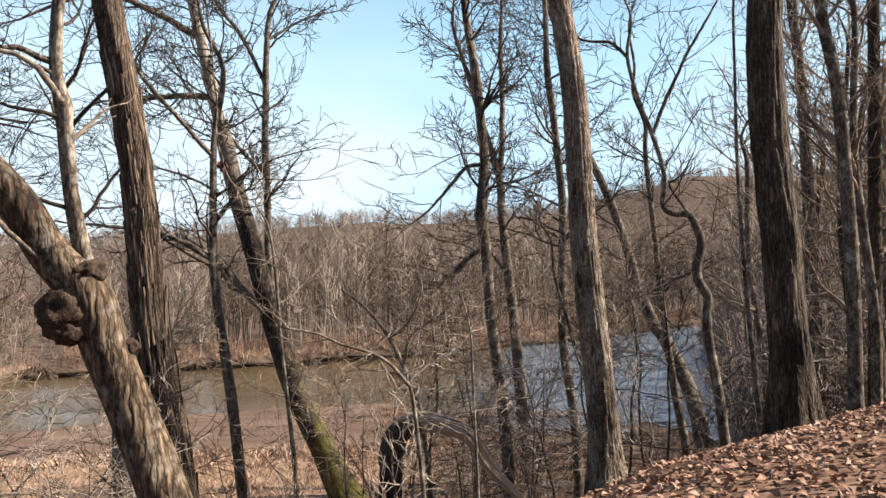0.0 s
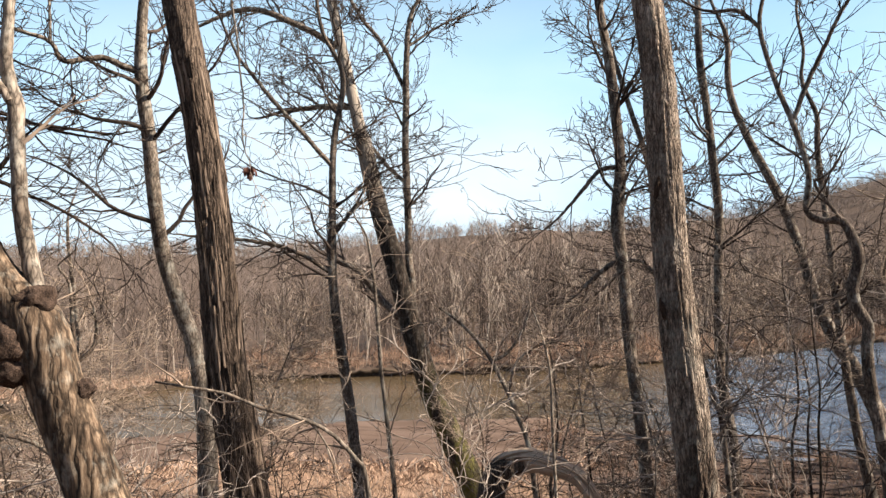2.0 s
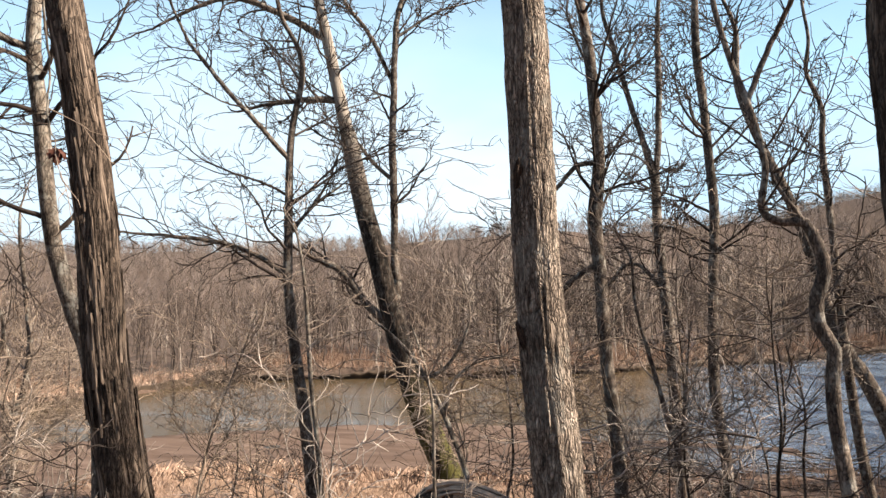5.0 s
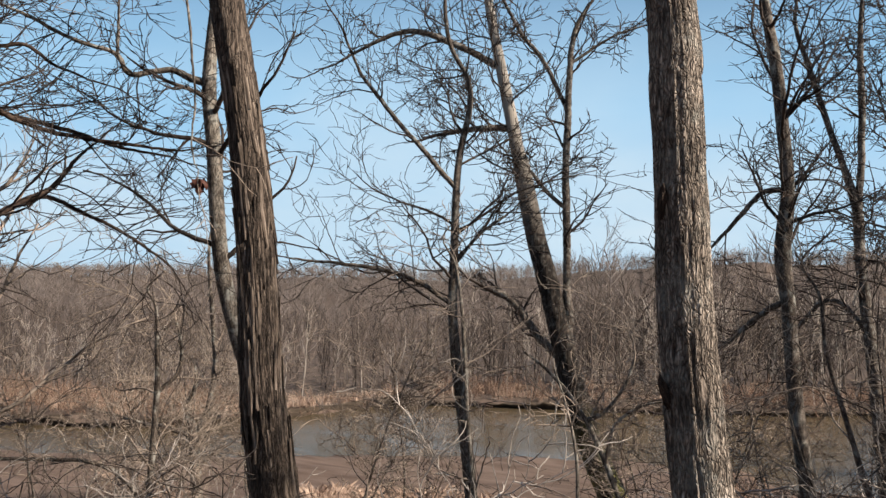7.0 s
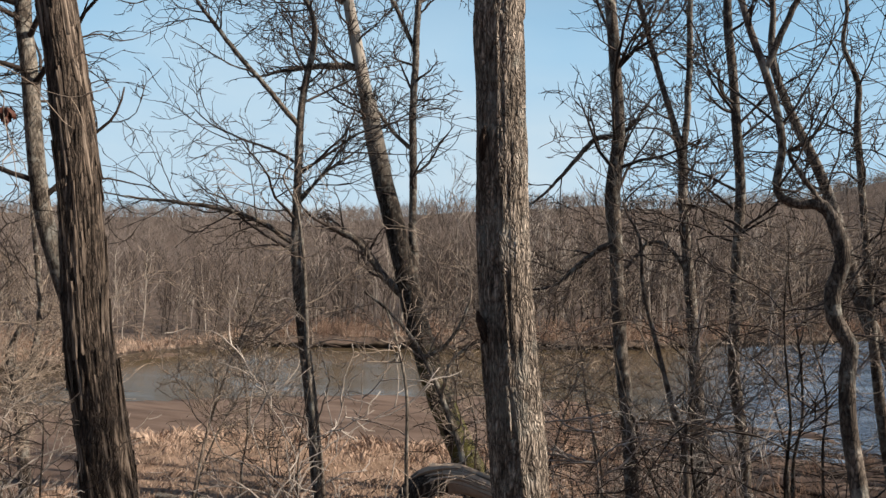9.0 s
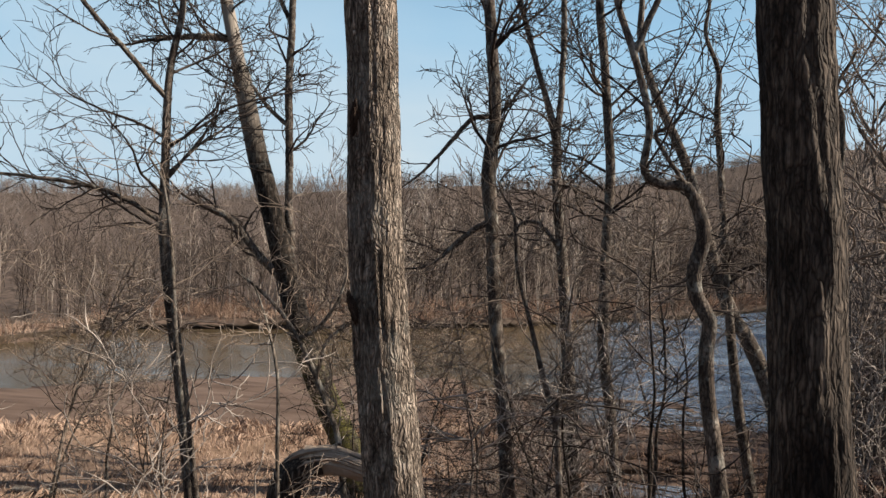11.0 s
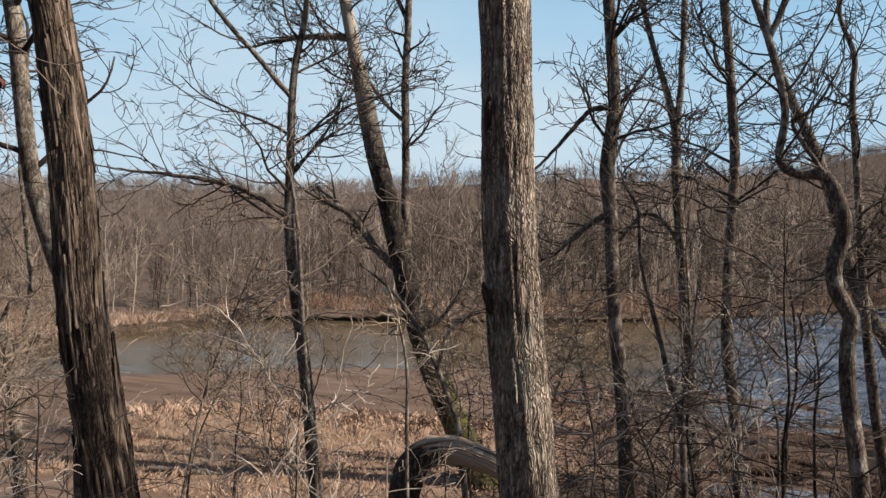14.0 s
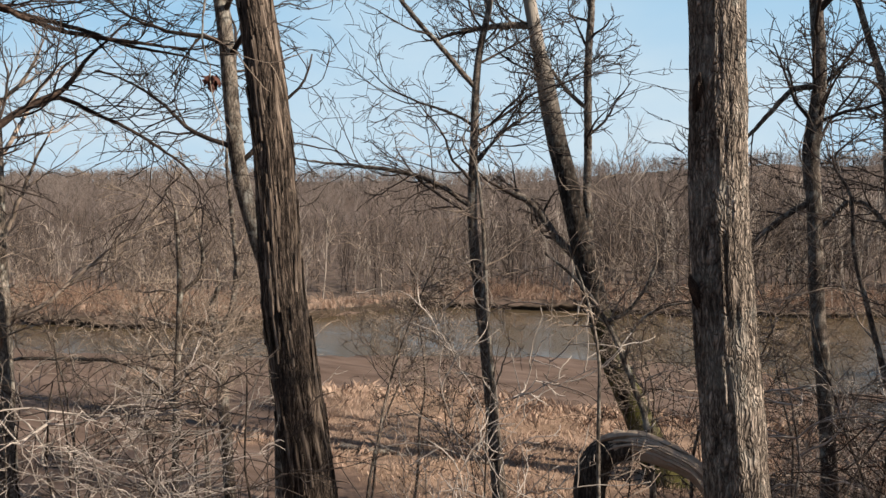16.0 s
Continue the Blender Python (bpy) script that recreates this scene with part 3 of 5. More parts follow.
def stem_mesh(name, line, material, rng, k=16, rough=0.05, lobes=5, fine=False, furrow=0.06, ridge_count=20, ridge_rows=9):
    """A trunk or heavy limb with uneven girth, root flare and, close by, furrows."""
    n = len(line)
    bumps = (lattice(rng, max(3, n // 14), lobes, n, k) - 0.5) * 2 * rough
    bumps += (lattice(rng, max(3, n // 5), max(4, k // 3), n, k) - 0.5) * rough
    if fine:
        ridges = 1 - np.abs(2 * lattice(rng, max(4, n // ridge_rows), ridge_count, n, k) - 1)
        small = lattice(rng, max(4, n // 3), k // 2, n, k)
        bumps += (ridges**1.5 - 0.5) * furrow + (small - 0.5) * furrow * 0.55
    share = np.clip(1 - np.arange(n) * (1.0 / max(1, n * 0.12)), 0, 1)[:, None]
    bumps += share**2 * 0.35 * np.clip(np.cos(np.arange(k) * 2 * np.pi / k * 4 + 1.0), 0, 1)[None]
    bag = Bag()
    tube(bag, line[:, :3], line[:, 3], k, bumps)
    return bag.mesh(name, material)


SMALL = ((5, 4, 2), 0.17, 0.04, 0.75, 0.007)
AIRY = ((5, 4), 0.15, 0.06, 0.75, 0.006)


def tree(name, label, trunk, top, bark_material, twigs=TWIG, limbs=(), crown=(10, 0.45, 1.0), reach=2.2, style=SMALL, seed=1, k=16, fine=False,
         limb_bark=None, limb_twigs=6, group="bare trees on the slope", furrow=0.06, ridge_count=20, ridge_rows=9, flare=1.25, rough=0.05):
    """A bare tree: trunk, its limbs, and a crown of fine branches. crown: how many boughs, from which to which share of the trunk."""
    rng = np.random.default_rng(seed)
    stem = rooted(trunk, top, flare=flare)
    base = stem[0, :3].copy()
    line = smooth_line(stem, 0.06 if fine else 0.12)
    line[:, 3] = np.maximum(line[:, 3], 0.006)
    line[:, :3] -= base
    root = empty(name, base, label, "tree", group)
    part("trunk", stem_mesh("trunk", line, bark_material, rng, k, rough, fine=fine, furrow=furrow, ridge_count=ridge_count, ridge_rows=ridge_rows), root)
    bag = Bag()
    for pts in limbs:
        lb = smooth_line(pts, 0.08)
        lb[:, :3] -= base
        lb[:, :3] += np.cumsum(rng.normal(size=(len(lb), 3)) * 0.006, axis=0)
        one = Bag()
        tube(one, lb[:, :3], np.maximum(lb[:, 3], 0.004), 8, (rng.random((len(lb), 8)) - 0.5) * 0.14)
        part("limb", one.mesh("limb", limb_bark or bark_material), root)
        for _ in range(limb_twigs):
            p, d, r = along(rng, lb, 0.25, 1.0)
            sprout(bag, rng, p, tilted(rng, d, 0.8), reach * (0.25 + 0.4 * rng.random()), max(0.006, r * 0.4), 1, style)
        d = unit(lb[-1, :3] - lb[-4, :3])
        sprout(bag, rng, lb[-1, :3], d, reach * 0.5, lb[-1, 3] * 0.9, 1, style)
    boughs, lo, hi = crown
    for i in range(boughs):
        p, d, r = along(rng, line, lo, hi)
        out = tilted(rng, d, 0.9 + 0.4 * rng.random())
        out = unit(out + np.array((0, 0, 0.15)))
        sprout(bag, rng, p, out, reach * (0.5 + 0.7 * rng.random()), max(0.008, min(r * 0.4, 0.05)), 0, style)
    if bag.n:
        part("crown", bag.mesh("crown", twigs), root, "fine leafless branches and twigs")
    return root


# ---- large trees close to the path ----
oak = tree("oak_tree", "straight grey-barked oak with dark blotches on its trunk", [(2.18, 10.05, -0.5, 0.176), (2.08, 9.99, 0.54, 0.168), (2.02, 9.97, 1.11, 0.159),
           (1.98, 9.97, 1.63, 0.153), (1.96, 9.96, 2.09, 0.150), (1.94, 9.96, 2.46, 0.147), (1.91, 9.95, 2.93, 0.147), (1.88, 9.94, 3.46, 0.142)],
           13, BARK_OAK, crown=(7, 0.62, 0.95), reach=2.5, seed=11, k=120, fine=True, furrow=0.085, ridge_count=40, ridge_rows=4, flare=1.5)
tree("dark_oak_tree", "thick dark furrowed oak at the brink of the slope", [(4.69, 10.82, -0.65, 0.297), (4.68, 10.84, -0.07, 0.257), (4.63, 10.85, 0.77, 0.243),
     (4.58, 10.86, 1.66, 0.232), (4.52, 10.87, 2.41, 0.221), (4.46, 10.9, 4.0, 0.216)],
     15, BARK_DARK, crown=(7, 0.6, 0.95), reach=2.8, seed=12, k=120, fine=True, furrow=0.09, ridge_count=40, ridge_rows=11, flare=1.15, twigs=TWIG_DARK)
shagbark = tree("shagbark_tree", "leaning shaggy-barked hickory with peeling bark strips", [(-4.74, 14.8, -2.78, 0.369), (-4.9, 14.66, -1.24, 0.338), (-5.08, 14.5, 0.23, 0.315),
                (-5.17, 14.42, 1.55, 0.293), (-5.24, 14.35, 2.71, 0.275), (-5.35, 14.26, 3.8, 0.266), (-5.48, 14.14, 4.81, 0.257), (-5.66, 13.98, 6.08, 0.248)],
                17, BARK_SHAG, crown=(6, 0.68, 0.95), reach=3.2, seed=13, k=72, fine=True, furrow=0.1, ridge_count=28, ridge_rows=14)
LEAN_LIMBS = [
    [(-2.96, 7.79, 1.38, .07), (-3.08, 7.74, 1.87, .064), (-3.15, 7.71, 2.51, .061), (-3.18, 7.7, 2.83, .066), (-3.24, 7.67, 3.14, .052), (-3.22, 7.68, 3.84, .043),
     (-3.15, 7.9, 4.7, .03)],
    [(-3.18, 7.7, 2.88, .035), (-3.35, 7.63, 3.19, .029), (-3.48, 7.57, 3.28, .026), (-3.65, 7.5, 3.33, .023), (-4.3, 7.3, 3.3, .015)],
    [(-3.15, 7.9, 4.65, .03), (-2.95, 9.0, 5.3, .02), (-2.7, 10.2, 4.9, .014), (-2.61, 10.53, 3.7, .011), (-2.6, 10.54, 2.9, .008), (-2.55, 10.59, 2.72, .006)],
    [(-3.06, 7.62, 1.16, .022), (-3.37, 7.45, 1.5, .024), (-3.63, 7.35, 1.8, .026), (-4.3, 7.1, 2.5, .02)]]
lean = tree("leaning_tree", "stout leaning tree with warm worn bark and a dark burl", [(-2.29, 8.07, -1.03, .235), (-2.57, 7.95, -0.14, .222), (-2.8, 7.85, 0.52, .215),
            (-2.97, 7.78, 1.06, .225), (-3.26, 7.66, 1.44, .185), (-3.52, 7.55, 1.91, .178), (-3.9, 7.4, 2.4, .155), (-4.6, 7.1, 3.3, .13)],
            6.5, BARK_WARM, limbs=LEAN_LIMBS, limb_bark=BARK_PALE, rough=0.11, crown=(4, 0.75, 1.0), reach=1.6, seed=14, k=32, limb_twigs=2, style=AIRY)


def knob(parent, at, size, seed, name="burl"):
    """A gnarled swelling on a trunk."""
    rng = np.random.default_rng(seed)
    bm = bmesh.new()
    bmesh.ops.create_icosphere(bm, subdivisions=4, radius=1)
    off = rng.random(3) * 9
    for v in bm.verts:
        c = v.co.copy()
        v.co = c * (1 + 0.35 * noise.noise(c * 1.6 + Vector(off)) + 0.16 * noise.noise(c * 4 + Vector(off)))
    me = bpy.data.meshes.new(name)
    bm.to_mesh(me)
    bm.free()
    for f in me.polygons:
        f.use_smooth = True
    me.materials.append(BARK_KNOT)
    ob = part(name, me, parent, "dark gnarled burl")
    ob.matrix_basis = Matrix.LocRotScale(Vector(at) - parent.location, Euler((0.3, 0.2, seed)), size)


knob(lean, (-3.13, 7.7, 0.88), (0.25, 0.22, 0.26), 1)
knob(lean, (-2.6, 7.9, 0.55), (0.085, 0.08, 0.08), 2)
knob(lean, (-2.5, 7.93, -0.05), (0.09, 0.08, 0.09), 3)
knob(lean, (-2.92, 7.72, 1.26), (0.16, 0.13, 0.11), 4)
knob(lean, (-3.05, 7.64, 0.72), (0.15, 0.12, 0.13), 7)
knob(oak, (1.9, 9.83, 1.12), (0.025, 0.025, 0.1), 5, "knot")
knob(oak, (1.87, 9.83, 2.2), (0.025, 0.02, 0.12), 6, "knot")


def bark_plates(parent, count):
    """Long loose strips that stand off the shaggy trunk."""
    rng = np.random.default_rng(5)
    meshes = []
    for i in range(8):
        n, half, long = 5, 0.016 + 0.026 * rng.random(), 0.3 + 0.5 * rng.random()
        z = np.linspace(-long, long, n)
        lift = 0.002 + 0.03 * np.abs(z / long) ** 3 * rng.random()
        w = half * (1 - 0.5 * np.abs(z / long) ** 3) * (0.8 + 0.4 * rng.random(n))
        drift = np.cumsum(rng.normal(size=n) * 0.006)
        v = np.concatenate([np.stack([lift, drift - w, z], -1), np.stack([lift + 0.012, drift - w * 0.2, z], -1), np.stack([lift, drift + w, z], -1),
                            np.stack([lift - 0.02, drift, z], -1)]).reshape(4, n, 3)
        q = []
        for a in range(4):
            b = (a + 1) % 4
            for j in range(n - 1):
                q.append((a * n + j, b * n + j, b * n + j + 1, a * n + j + 1))
        q += [(0, n, 2 * n, 3 * n), (n - 1, 4 * n - 1, 3 * n - 1, 2 * n - 1)]
        meshes.append(make_mesh("bark_strip", v.reshape(-1, 3), np.zeros((0, 3), int), np.array(q), BARK_STRIP if i % 2 else BARK_SHAG, False))
    trunk = next(c for c in parent.children if c.name.startswith("trunk"))
    stem = np.empty(len(trunk.data.vertices) * 3)
    trunk.data.vertices.foreach_get("co", stem)
    stem = stem.reshape(-1, 72, 3)
    mids = stem.mean(1)
    for i in range(count):
        row = int(len(mids) * (0.04 + 0.44 * rng.random()))
        a = rng.integers(72)
        at = stem[row, a]
        out = unit((at - mids[row]) * (1, 1, 0))
        ob = part("bark_strip", meshes[int(rng.integers(8))], parent)
        up = unit(mids[min(row + 20, len(mids) - 1)] - mids[row])
        side = unit(np.cross(up, out))
        out = np.cross(side, up)
        m = Matrix((out, side, up)).transposed().to_4x4()
        ob.matrix_basis = Matrix.Translation(at - out * 0.01) @ m @ pose(0, 0, 0, 0, 0, rng.normal() * 6)


# ---- trees further down the slope ----
tree("mossy_leaning_tree", "old leaning tree with green moss low on its trunk", [(-5.48, 39.66, -10.03, .66), (-6.88, 39.13, -6.89, .6), (-8.06, 38.68, -4.08, .54),
     (-8.91, 38.35, -1.24, .5), (-9.67, 38.06, 1.88, .465), (-10.41, 37.78, 4.68, .42), (-11.05, 37.54, 7.75, .38), (-11.25, 37.45, 8.6, .3), (-12.06, 37.15, 12.48, .24),
     (-12.51, 36.98, 14.77, .2)], 21, BARK_MOSS, seed=21, k=24, limbs=[
         [(-12.2, 37.1, 12.3, .17), (-13.11, 36.74, 12.87, .157), (-14.06, 36.38, 13.32, .145), (-15.5, 35.83, 13.86, .133), (-16.7, 35.37, 13.7, .109), (-18.84, 34.55, 12.56, .06)],
         [(-11.55, 37.35, 9.5, .17), (-12.79, 36.87, 9.51, .133), (-14.3, 36.29, 9.26, .1)],
         [(-9.3, 38.2, -0.4, .2), (-10.29, 37.83, 0.62, .18), (-11.1, 37.52, 1.75, .168), (-11.68, 37.3, 2.26, .13), (-12.13, 37.12, 2.42, .1)],
         [(-9.2, 38.25, 0.3, .26), (-9.05, 38.3, 1.4, .22), (-9.15, 38.26, 2.8, .18), (-9.25, 38.22, 6.1, .175), (-9.2, 38.24, 10.3, .155), (-9.15, 38.26, 12.69, .133),
          (-8.95, 38.34, 13.94, .109), (-8.44, 38.53, 14.94, .085)],
         [(-9.27, 38.22, 10.27, .097), (-10.33, 37.81, 12.46, .097), (-11.27, 37.45, 13.73, .085), (-12.0, 37.17, 15.15, .07)],
         [(-9.31, 38.2, 6.07, .097), (-10.11, 37.9, 6.8, .085), (-11.04, 37.54, 7.97, .073)],
         [(-9.15, 38.26, 12.39, .073), (-8.08, 38.67, 13.17, .06), (-7.19, 39.01, 13.66, .048), (-6.37, 39.33, 13.94, .036)]],
     limb_bark=BARK_GREY, crown=(12, 0.55, 1.0), reach=4.6, style=((6, 5, 2), 0.17, 0.04, 0.8, 0.019), limb_twigs=9, twigs=TWIG_DARK)
tree("slender_tree", "slender dark tree with an arching side limb", [(-6.35, 24.73, -5.98, .199), (-6.52, 24.64, -4.47, .185), (-6.67, 24.56, -2.96, .17), (-6.81, 24.49, -1.76, .162),
     (-7.01, 24.38, -0.28, .148), (-7.13, 24.32, 0.76, .133), (-7.19, 24.28, 1.68, .126), (-7.19, 24.28, 3.27, .111), (-7.18, 24.29, 4.8, .1), (-7.11, 24.32, 5.77, .092),
     (-6.92, 24.43, 7.01, .08), (-6.99, 24.39, 7.78, .067), (-7.42, 24.16, 8.7, .06), (-7.58, 24.08, 9.79, .05)], 13, BARK_GREY, seed=22, limbs=[
         [(-7.2, 24.27, 4.8, .074), (-8.12, 23.79, 5.97, .067), (-8.96, 23.34, 7.02, .06), (-9.52, 23.04, 7.78, .045), (-10.03, 22.77, 8.94, .035)],
         [(-7.2, 24.25, 1.7, .066), (-7.93, 23.89, 2.22, .066), (-8.72, 23.47, 2.52, .059), (-9.51, 23.05, 2.65, .052), (-10.44, 22.56, 2.74, .037), (-11.1, 22.21, 2.83, .022)],
         [(-7.15, 24.3, 2.8, .052), (-6.65, 24.57, 3.58, .044), (-5.95, 24.94, 4.18, .03)]],
     twigs=TWIG_DARK, crown=(20, 0.4, 1.0), reach=3.5, limb_twigs=12, style=((6, 4, 2), 0.16, 0.02, 0.8, 0.011))
tree("grey_tree", "grey tree with a swollen kink and drooping limb", [(1.52, 25.36, -4.82, .187), (1.31, 25.33, -2.32, .173), (1.07, 25.3, -0.38, .166), (0.92, 25.29, 1.75, .166),
     (0.8, 25.27, 3.08, .187), (0.91, 25.28, 4.6, .152), (0.8, 25.27, 5.98, .145), (0.67, 25.26, 7.35, .138)], 15, BARK_GREY, seed=23, limbs=[
         [(0.88, 25.28, 4.56, .069), (0.34, 25.22, 4.45, .062), (-0.19, 25.16, 3.88, .055), (-0.79, 25.09, 3.22, .035), (-1.6, 25.0, 2.6, .015)],
         [(0.91, 25.28, 1.99, .08), (0.39, 25.28, 1.74, .07), (-0.48, 25.29, 0.97, .04)]],
     twigs=TWIG_DARK, crown=(18, 0.45, 1.0), reach=3.0, limb_twigs=7, style=((6, 4, 2), 0.15, 0.03, 0.8, 0.011))
tree("forked_tree", "tall forked tree with dark upper stems on the flat", [(3.06, 41.63, -9.67, .299), (2.58, 41.62, -3.73, .274), (2.34, 41.61, -0.77, .249), (2.04, 41.6, 2.05, .224),
     (1.83, 41.59, 4.17, .212), (1.76, 41.59, 5.9, .2), (1.24, 41.57, 7.87, .137), (0.77, 41.56, 9.35, .125), (-0.01, 41.53, 12.07, .112)], 18, BARK_GREY, seed=24, limbs=[
         [(1.8, 41.59, 5.7, .15), (1.89, 41.6, 8.86, .137), (1.81, 41.59, 12.06, .125), (1.9, 41.5, 16, .06)],
         [(2.07, 41.6, 1.2, .1), (1.17, 41.57, 2.29, .087), (0.42, 41.55, 2.34, .1), (-0.17, 41.53, 1.62, .087), (-0.78, 41.51, 1.09, .06)]],
     twigs=TWIG_DARK, crown=(18, 0.42, 1.0), reach=4.4, limb_twigs=7, style=((6, 4, 2), 0.15, 0.04, 0.75, 0.018))
tree("upright_tree", "upright grey tree among thin saplings", [(4.29, 31.29, -6.38, .179), (4.14, 31.29, -3.92, .17), (3.83, 31.3, -1.82, .17), (3.79, 31.3, -0.06, .161),
     (3.82, 31.3, 1.95, .152), (3.86, 31.3, 3.81, .152), (3.71, 31.3, 5.56, .143), (3.55, 31.31, 7.32, .134), (3.36, 31.31, 9.07, .13)], 16, BARK_GREY, seed=25,
     twigs=TWIG_DARK, crown=(20, 0.4, 1.0), reach=3.2, style=((6, 4, 2), 0.15, 0.04, 0.75, 0.014))
tree("crooked_tree", "crooked tree bent sideways in a sharp elbow", [(4.59, 13.7, -0.96, .085), (4.51, 13.71, -0.4, .079), (4.43, 13.72, 0.1, .076), (4.41, 13.72, 0.55, .073),
     (4.43, 13.72, 0.8, .073), (4.29, 13.73, 1.05, .073), (4.27, 13.74, 1.33, .073), (4.35, 13.73, 1.61, .071), (4.29, 13.74, 1.89, .065), (4.17, 13.75, 2.13, .056),
     (3.97, 13.78, 2.14, .047), (3.8, 13.8, 2.21, .044), (3.75, 13.81, 2.37, .041), (3.79, 13.8, 2.63, .038), (3.77, 13.8, 2.91, .038), (3.62, 13.85, 3.47, .038),
     (3.43, 13.93, 4.05, .034), (3.26, 14.0, 4.83, .03)], 7, BARK_GREY, seed=26, limbs=[
         [(4.28, 13.73, 2.0, .026), (4.1, 13.76, 2.2, .024), (3.93, 13.78, 2.46, .024), (3.84, 13.79, 2.66, .021), (4.02, 13.77, 2.77, .018), (4.2, 13.7, 3.1, .01)],
         [(3.62, 13.85, 3.47, .034), (3.92, 13.84, 4.3, .029), (4.19, 13.77, 4.93, .024), (4.51, 13.68, 5.55, .019)],
         [(3.27, 14.0, 4.8, .03), (3.04, 14.07, 5.06, .03), (2.68, 14.16, 5.13, .025)]],
     twigs=TWIG_DARK, crown=(8, 0.5, 1.0), reach=1.5, limb_twigs=6, style=((5, 4), 0.17, 0.05, 0.75, 0.006))
tree("bank_tree", "dark tree leaning over the water's edge", [(11.9, 43.5, -6.5, .42), (11.3, 43.62, -4.47, .38), (10.28, 43.76, -2.28, .33), (9.78, 43.83, -1.55, .31), (8.98, 43.93, 0.44, .28),
     (8.47, 44.0, 2.47, .26), (7.44, 44.14, 5.53, .22), (6.49, 44.27, 7.6, .2), (5.66, 44.39, 9.7, .17), (5.34, 44.43, 11.27, .16)], 18, BARK_GREY, seed=27, twigs=TWIG_DARK,
     crown=(16, 0.45, 1.0), reach=4.5, style=((5, 4, 2), 0.15, 0.04, 0.75, 0.018))
tree("thin_tree", "thin straight dark tree on the lower slope", [(8.28, 30.84, -5.87, .17), (7.77, 30.92, -2.89, .15), (7.41, 30.98, 0.14, .125), (7.25, 31.01, 2.17, .107), (6.95, 31.05, 5.56, .089),
     (6.95, 31.05, 6.75, .08), (6.54, 31.12, 7.95, .063), (6.61, 31.11, 8.97, .054)], 14, BARK_GREY, seed=28, twigs=TWIG_DARK, crown=(14, 0.35, 1.0), reach=3, style=((5, 4, 2), 0.16, 0.04, 0.75, 0.014))
tree("pale_tree", "pale smooth-barked tree growing close behind the hickory", [(-6.25, 15.98, -2.58, .191), (-6.3, 15.94, -0.96, .17), (-6.46, 15.82, 0.27, .159), (-6.67, 15.68, 0.98, .15),
     (-6.91, 15.5, 2.0, .138), (-7.03, 15.41, 3.0, .132), (-7.12, 15.35, 4.12, .13), (-7.23, 15.27, 5.23, .125), (-7.22, 15.28, 6.35, .1)], 13, BARK_PALE, seed=29, limbs=[
         [(-7.2, 15.28, 5.27, .069), (-7.48, 15.1, 5.38, .064), (-7.8, 14.9, 5.51, .055), (-8.23, 14.42, 5.37, .047), (-8.37, 14.26, 5.66, .04), (-8.78, 13.82, 5.8, .035), (-9.21, 13.34, 6.06, .03), (-9.55, 12.97, 6.25, .025)],
         [(-8.37, 14.26, 5.64, .03), (-8.39, 14.25, 6.1, .025), (-8.4, 14.24, 6.58, .02), (-8.5, 14.2, 7.4, .014)]],
     limb_twigs=10, crown=(14, 0.42, 1.0), reach=2.6, style=((5, 4, 2), 0.16, 0.02, 0.8, 0.009), twigs=TWIG_DARK)
tree("snapped_tree", "tree on the flat with a broken top and side stems", [(-16.64, 25.36, -8.19, .2), (-16.84, 25.16, -4.73, .185), (-16.99, 25.01, -2.74, .165)], 0, BARK_GREY, seed=30, limbs=[
         [(-16.95, 25.05, -2.8, .096), (-17.56, 24.43, -2.45, .077), (-18.06, 23.93, -2.35, .067), (-19.2, 23.2, -2.0, .04)],
         [(-16.95, 25.05, -2.8, .1), (-16.68, 25.32, -1.9, .096), (-16.59, 25.41, -0.58, .086), (-16.71, 25.29, 1.29, .077), (-16.86, 25.14, 3.52, .05)]],
     crown=(4, 0.5, 1.0), reach=2.5, limb_twigs=9, style=((5, 4, 2), 0.18, 0.03, 0.8, 0.011))
tree("forked_sapling", "thin tree with a sharply curved side stem", [(-10.07, 17.02, -4.47, .072), (-10.07, 17.02, -2.35, .066), (-10.04, 17.05, -0.26, .06), (-10.07, 17.02, 0.66, .048),
     (-10.12, 16.97, 1.47, .03)], 2.6, BARK_GREY, seed=31, limbs=[
         [(-10.04, 17.05, -0.28, .042), (-9.78, 17.31, 0.09, .042), (-9.74, 17.36, 0.55, .036), (-9.84, 17.25, 1.13, .024)],
         [(-10.08, 17.0, -2.59, .06), (-10.4, 16.69, -1.99, .048), (-10.85, 16.22, -1.65, .042), (-11.65, 15.4, -1.6, .036), (-12.22, 14.82, -1.63, .03)]],
     crown=(7, 0.4, 1.0), reach=2.2, limb_twigs=10, style=((5, 4, 2), 0.2, 0.02, 0.8, 0.008))
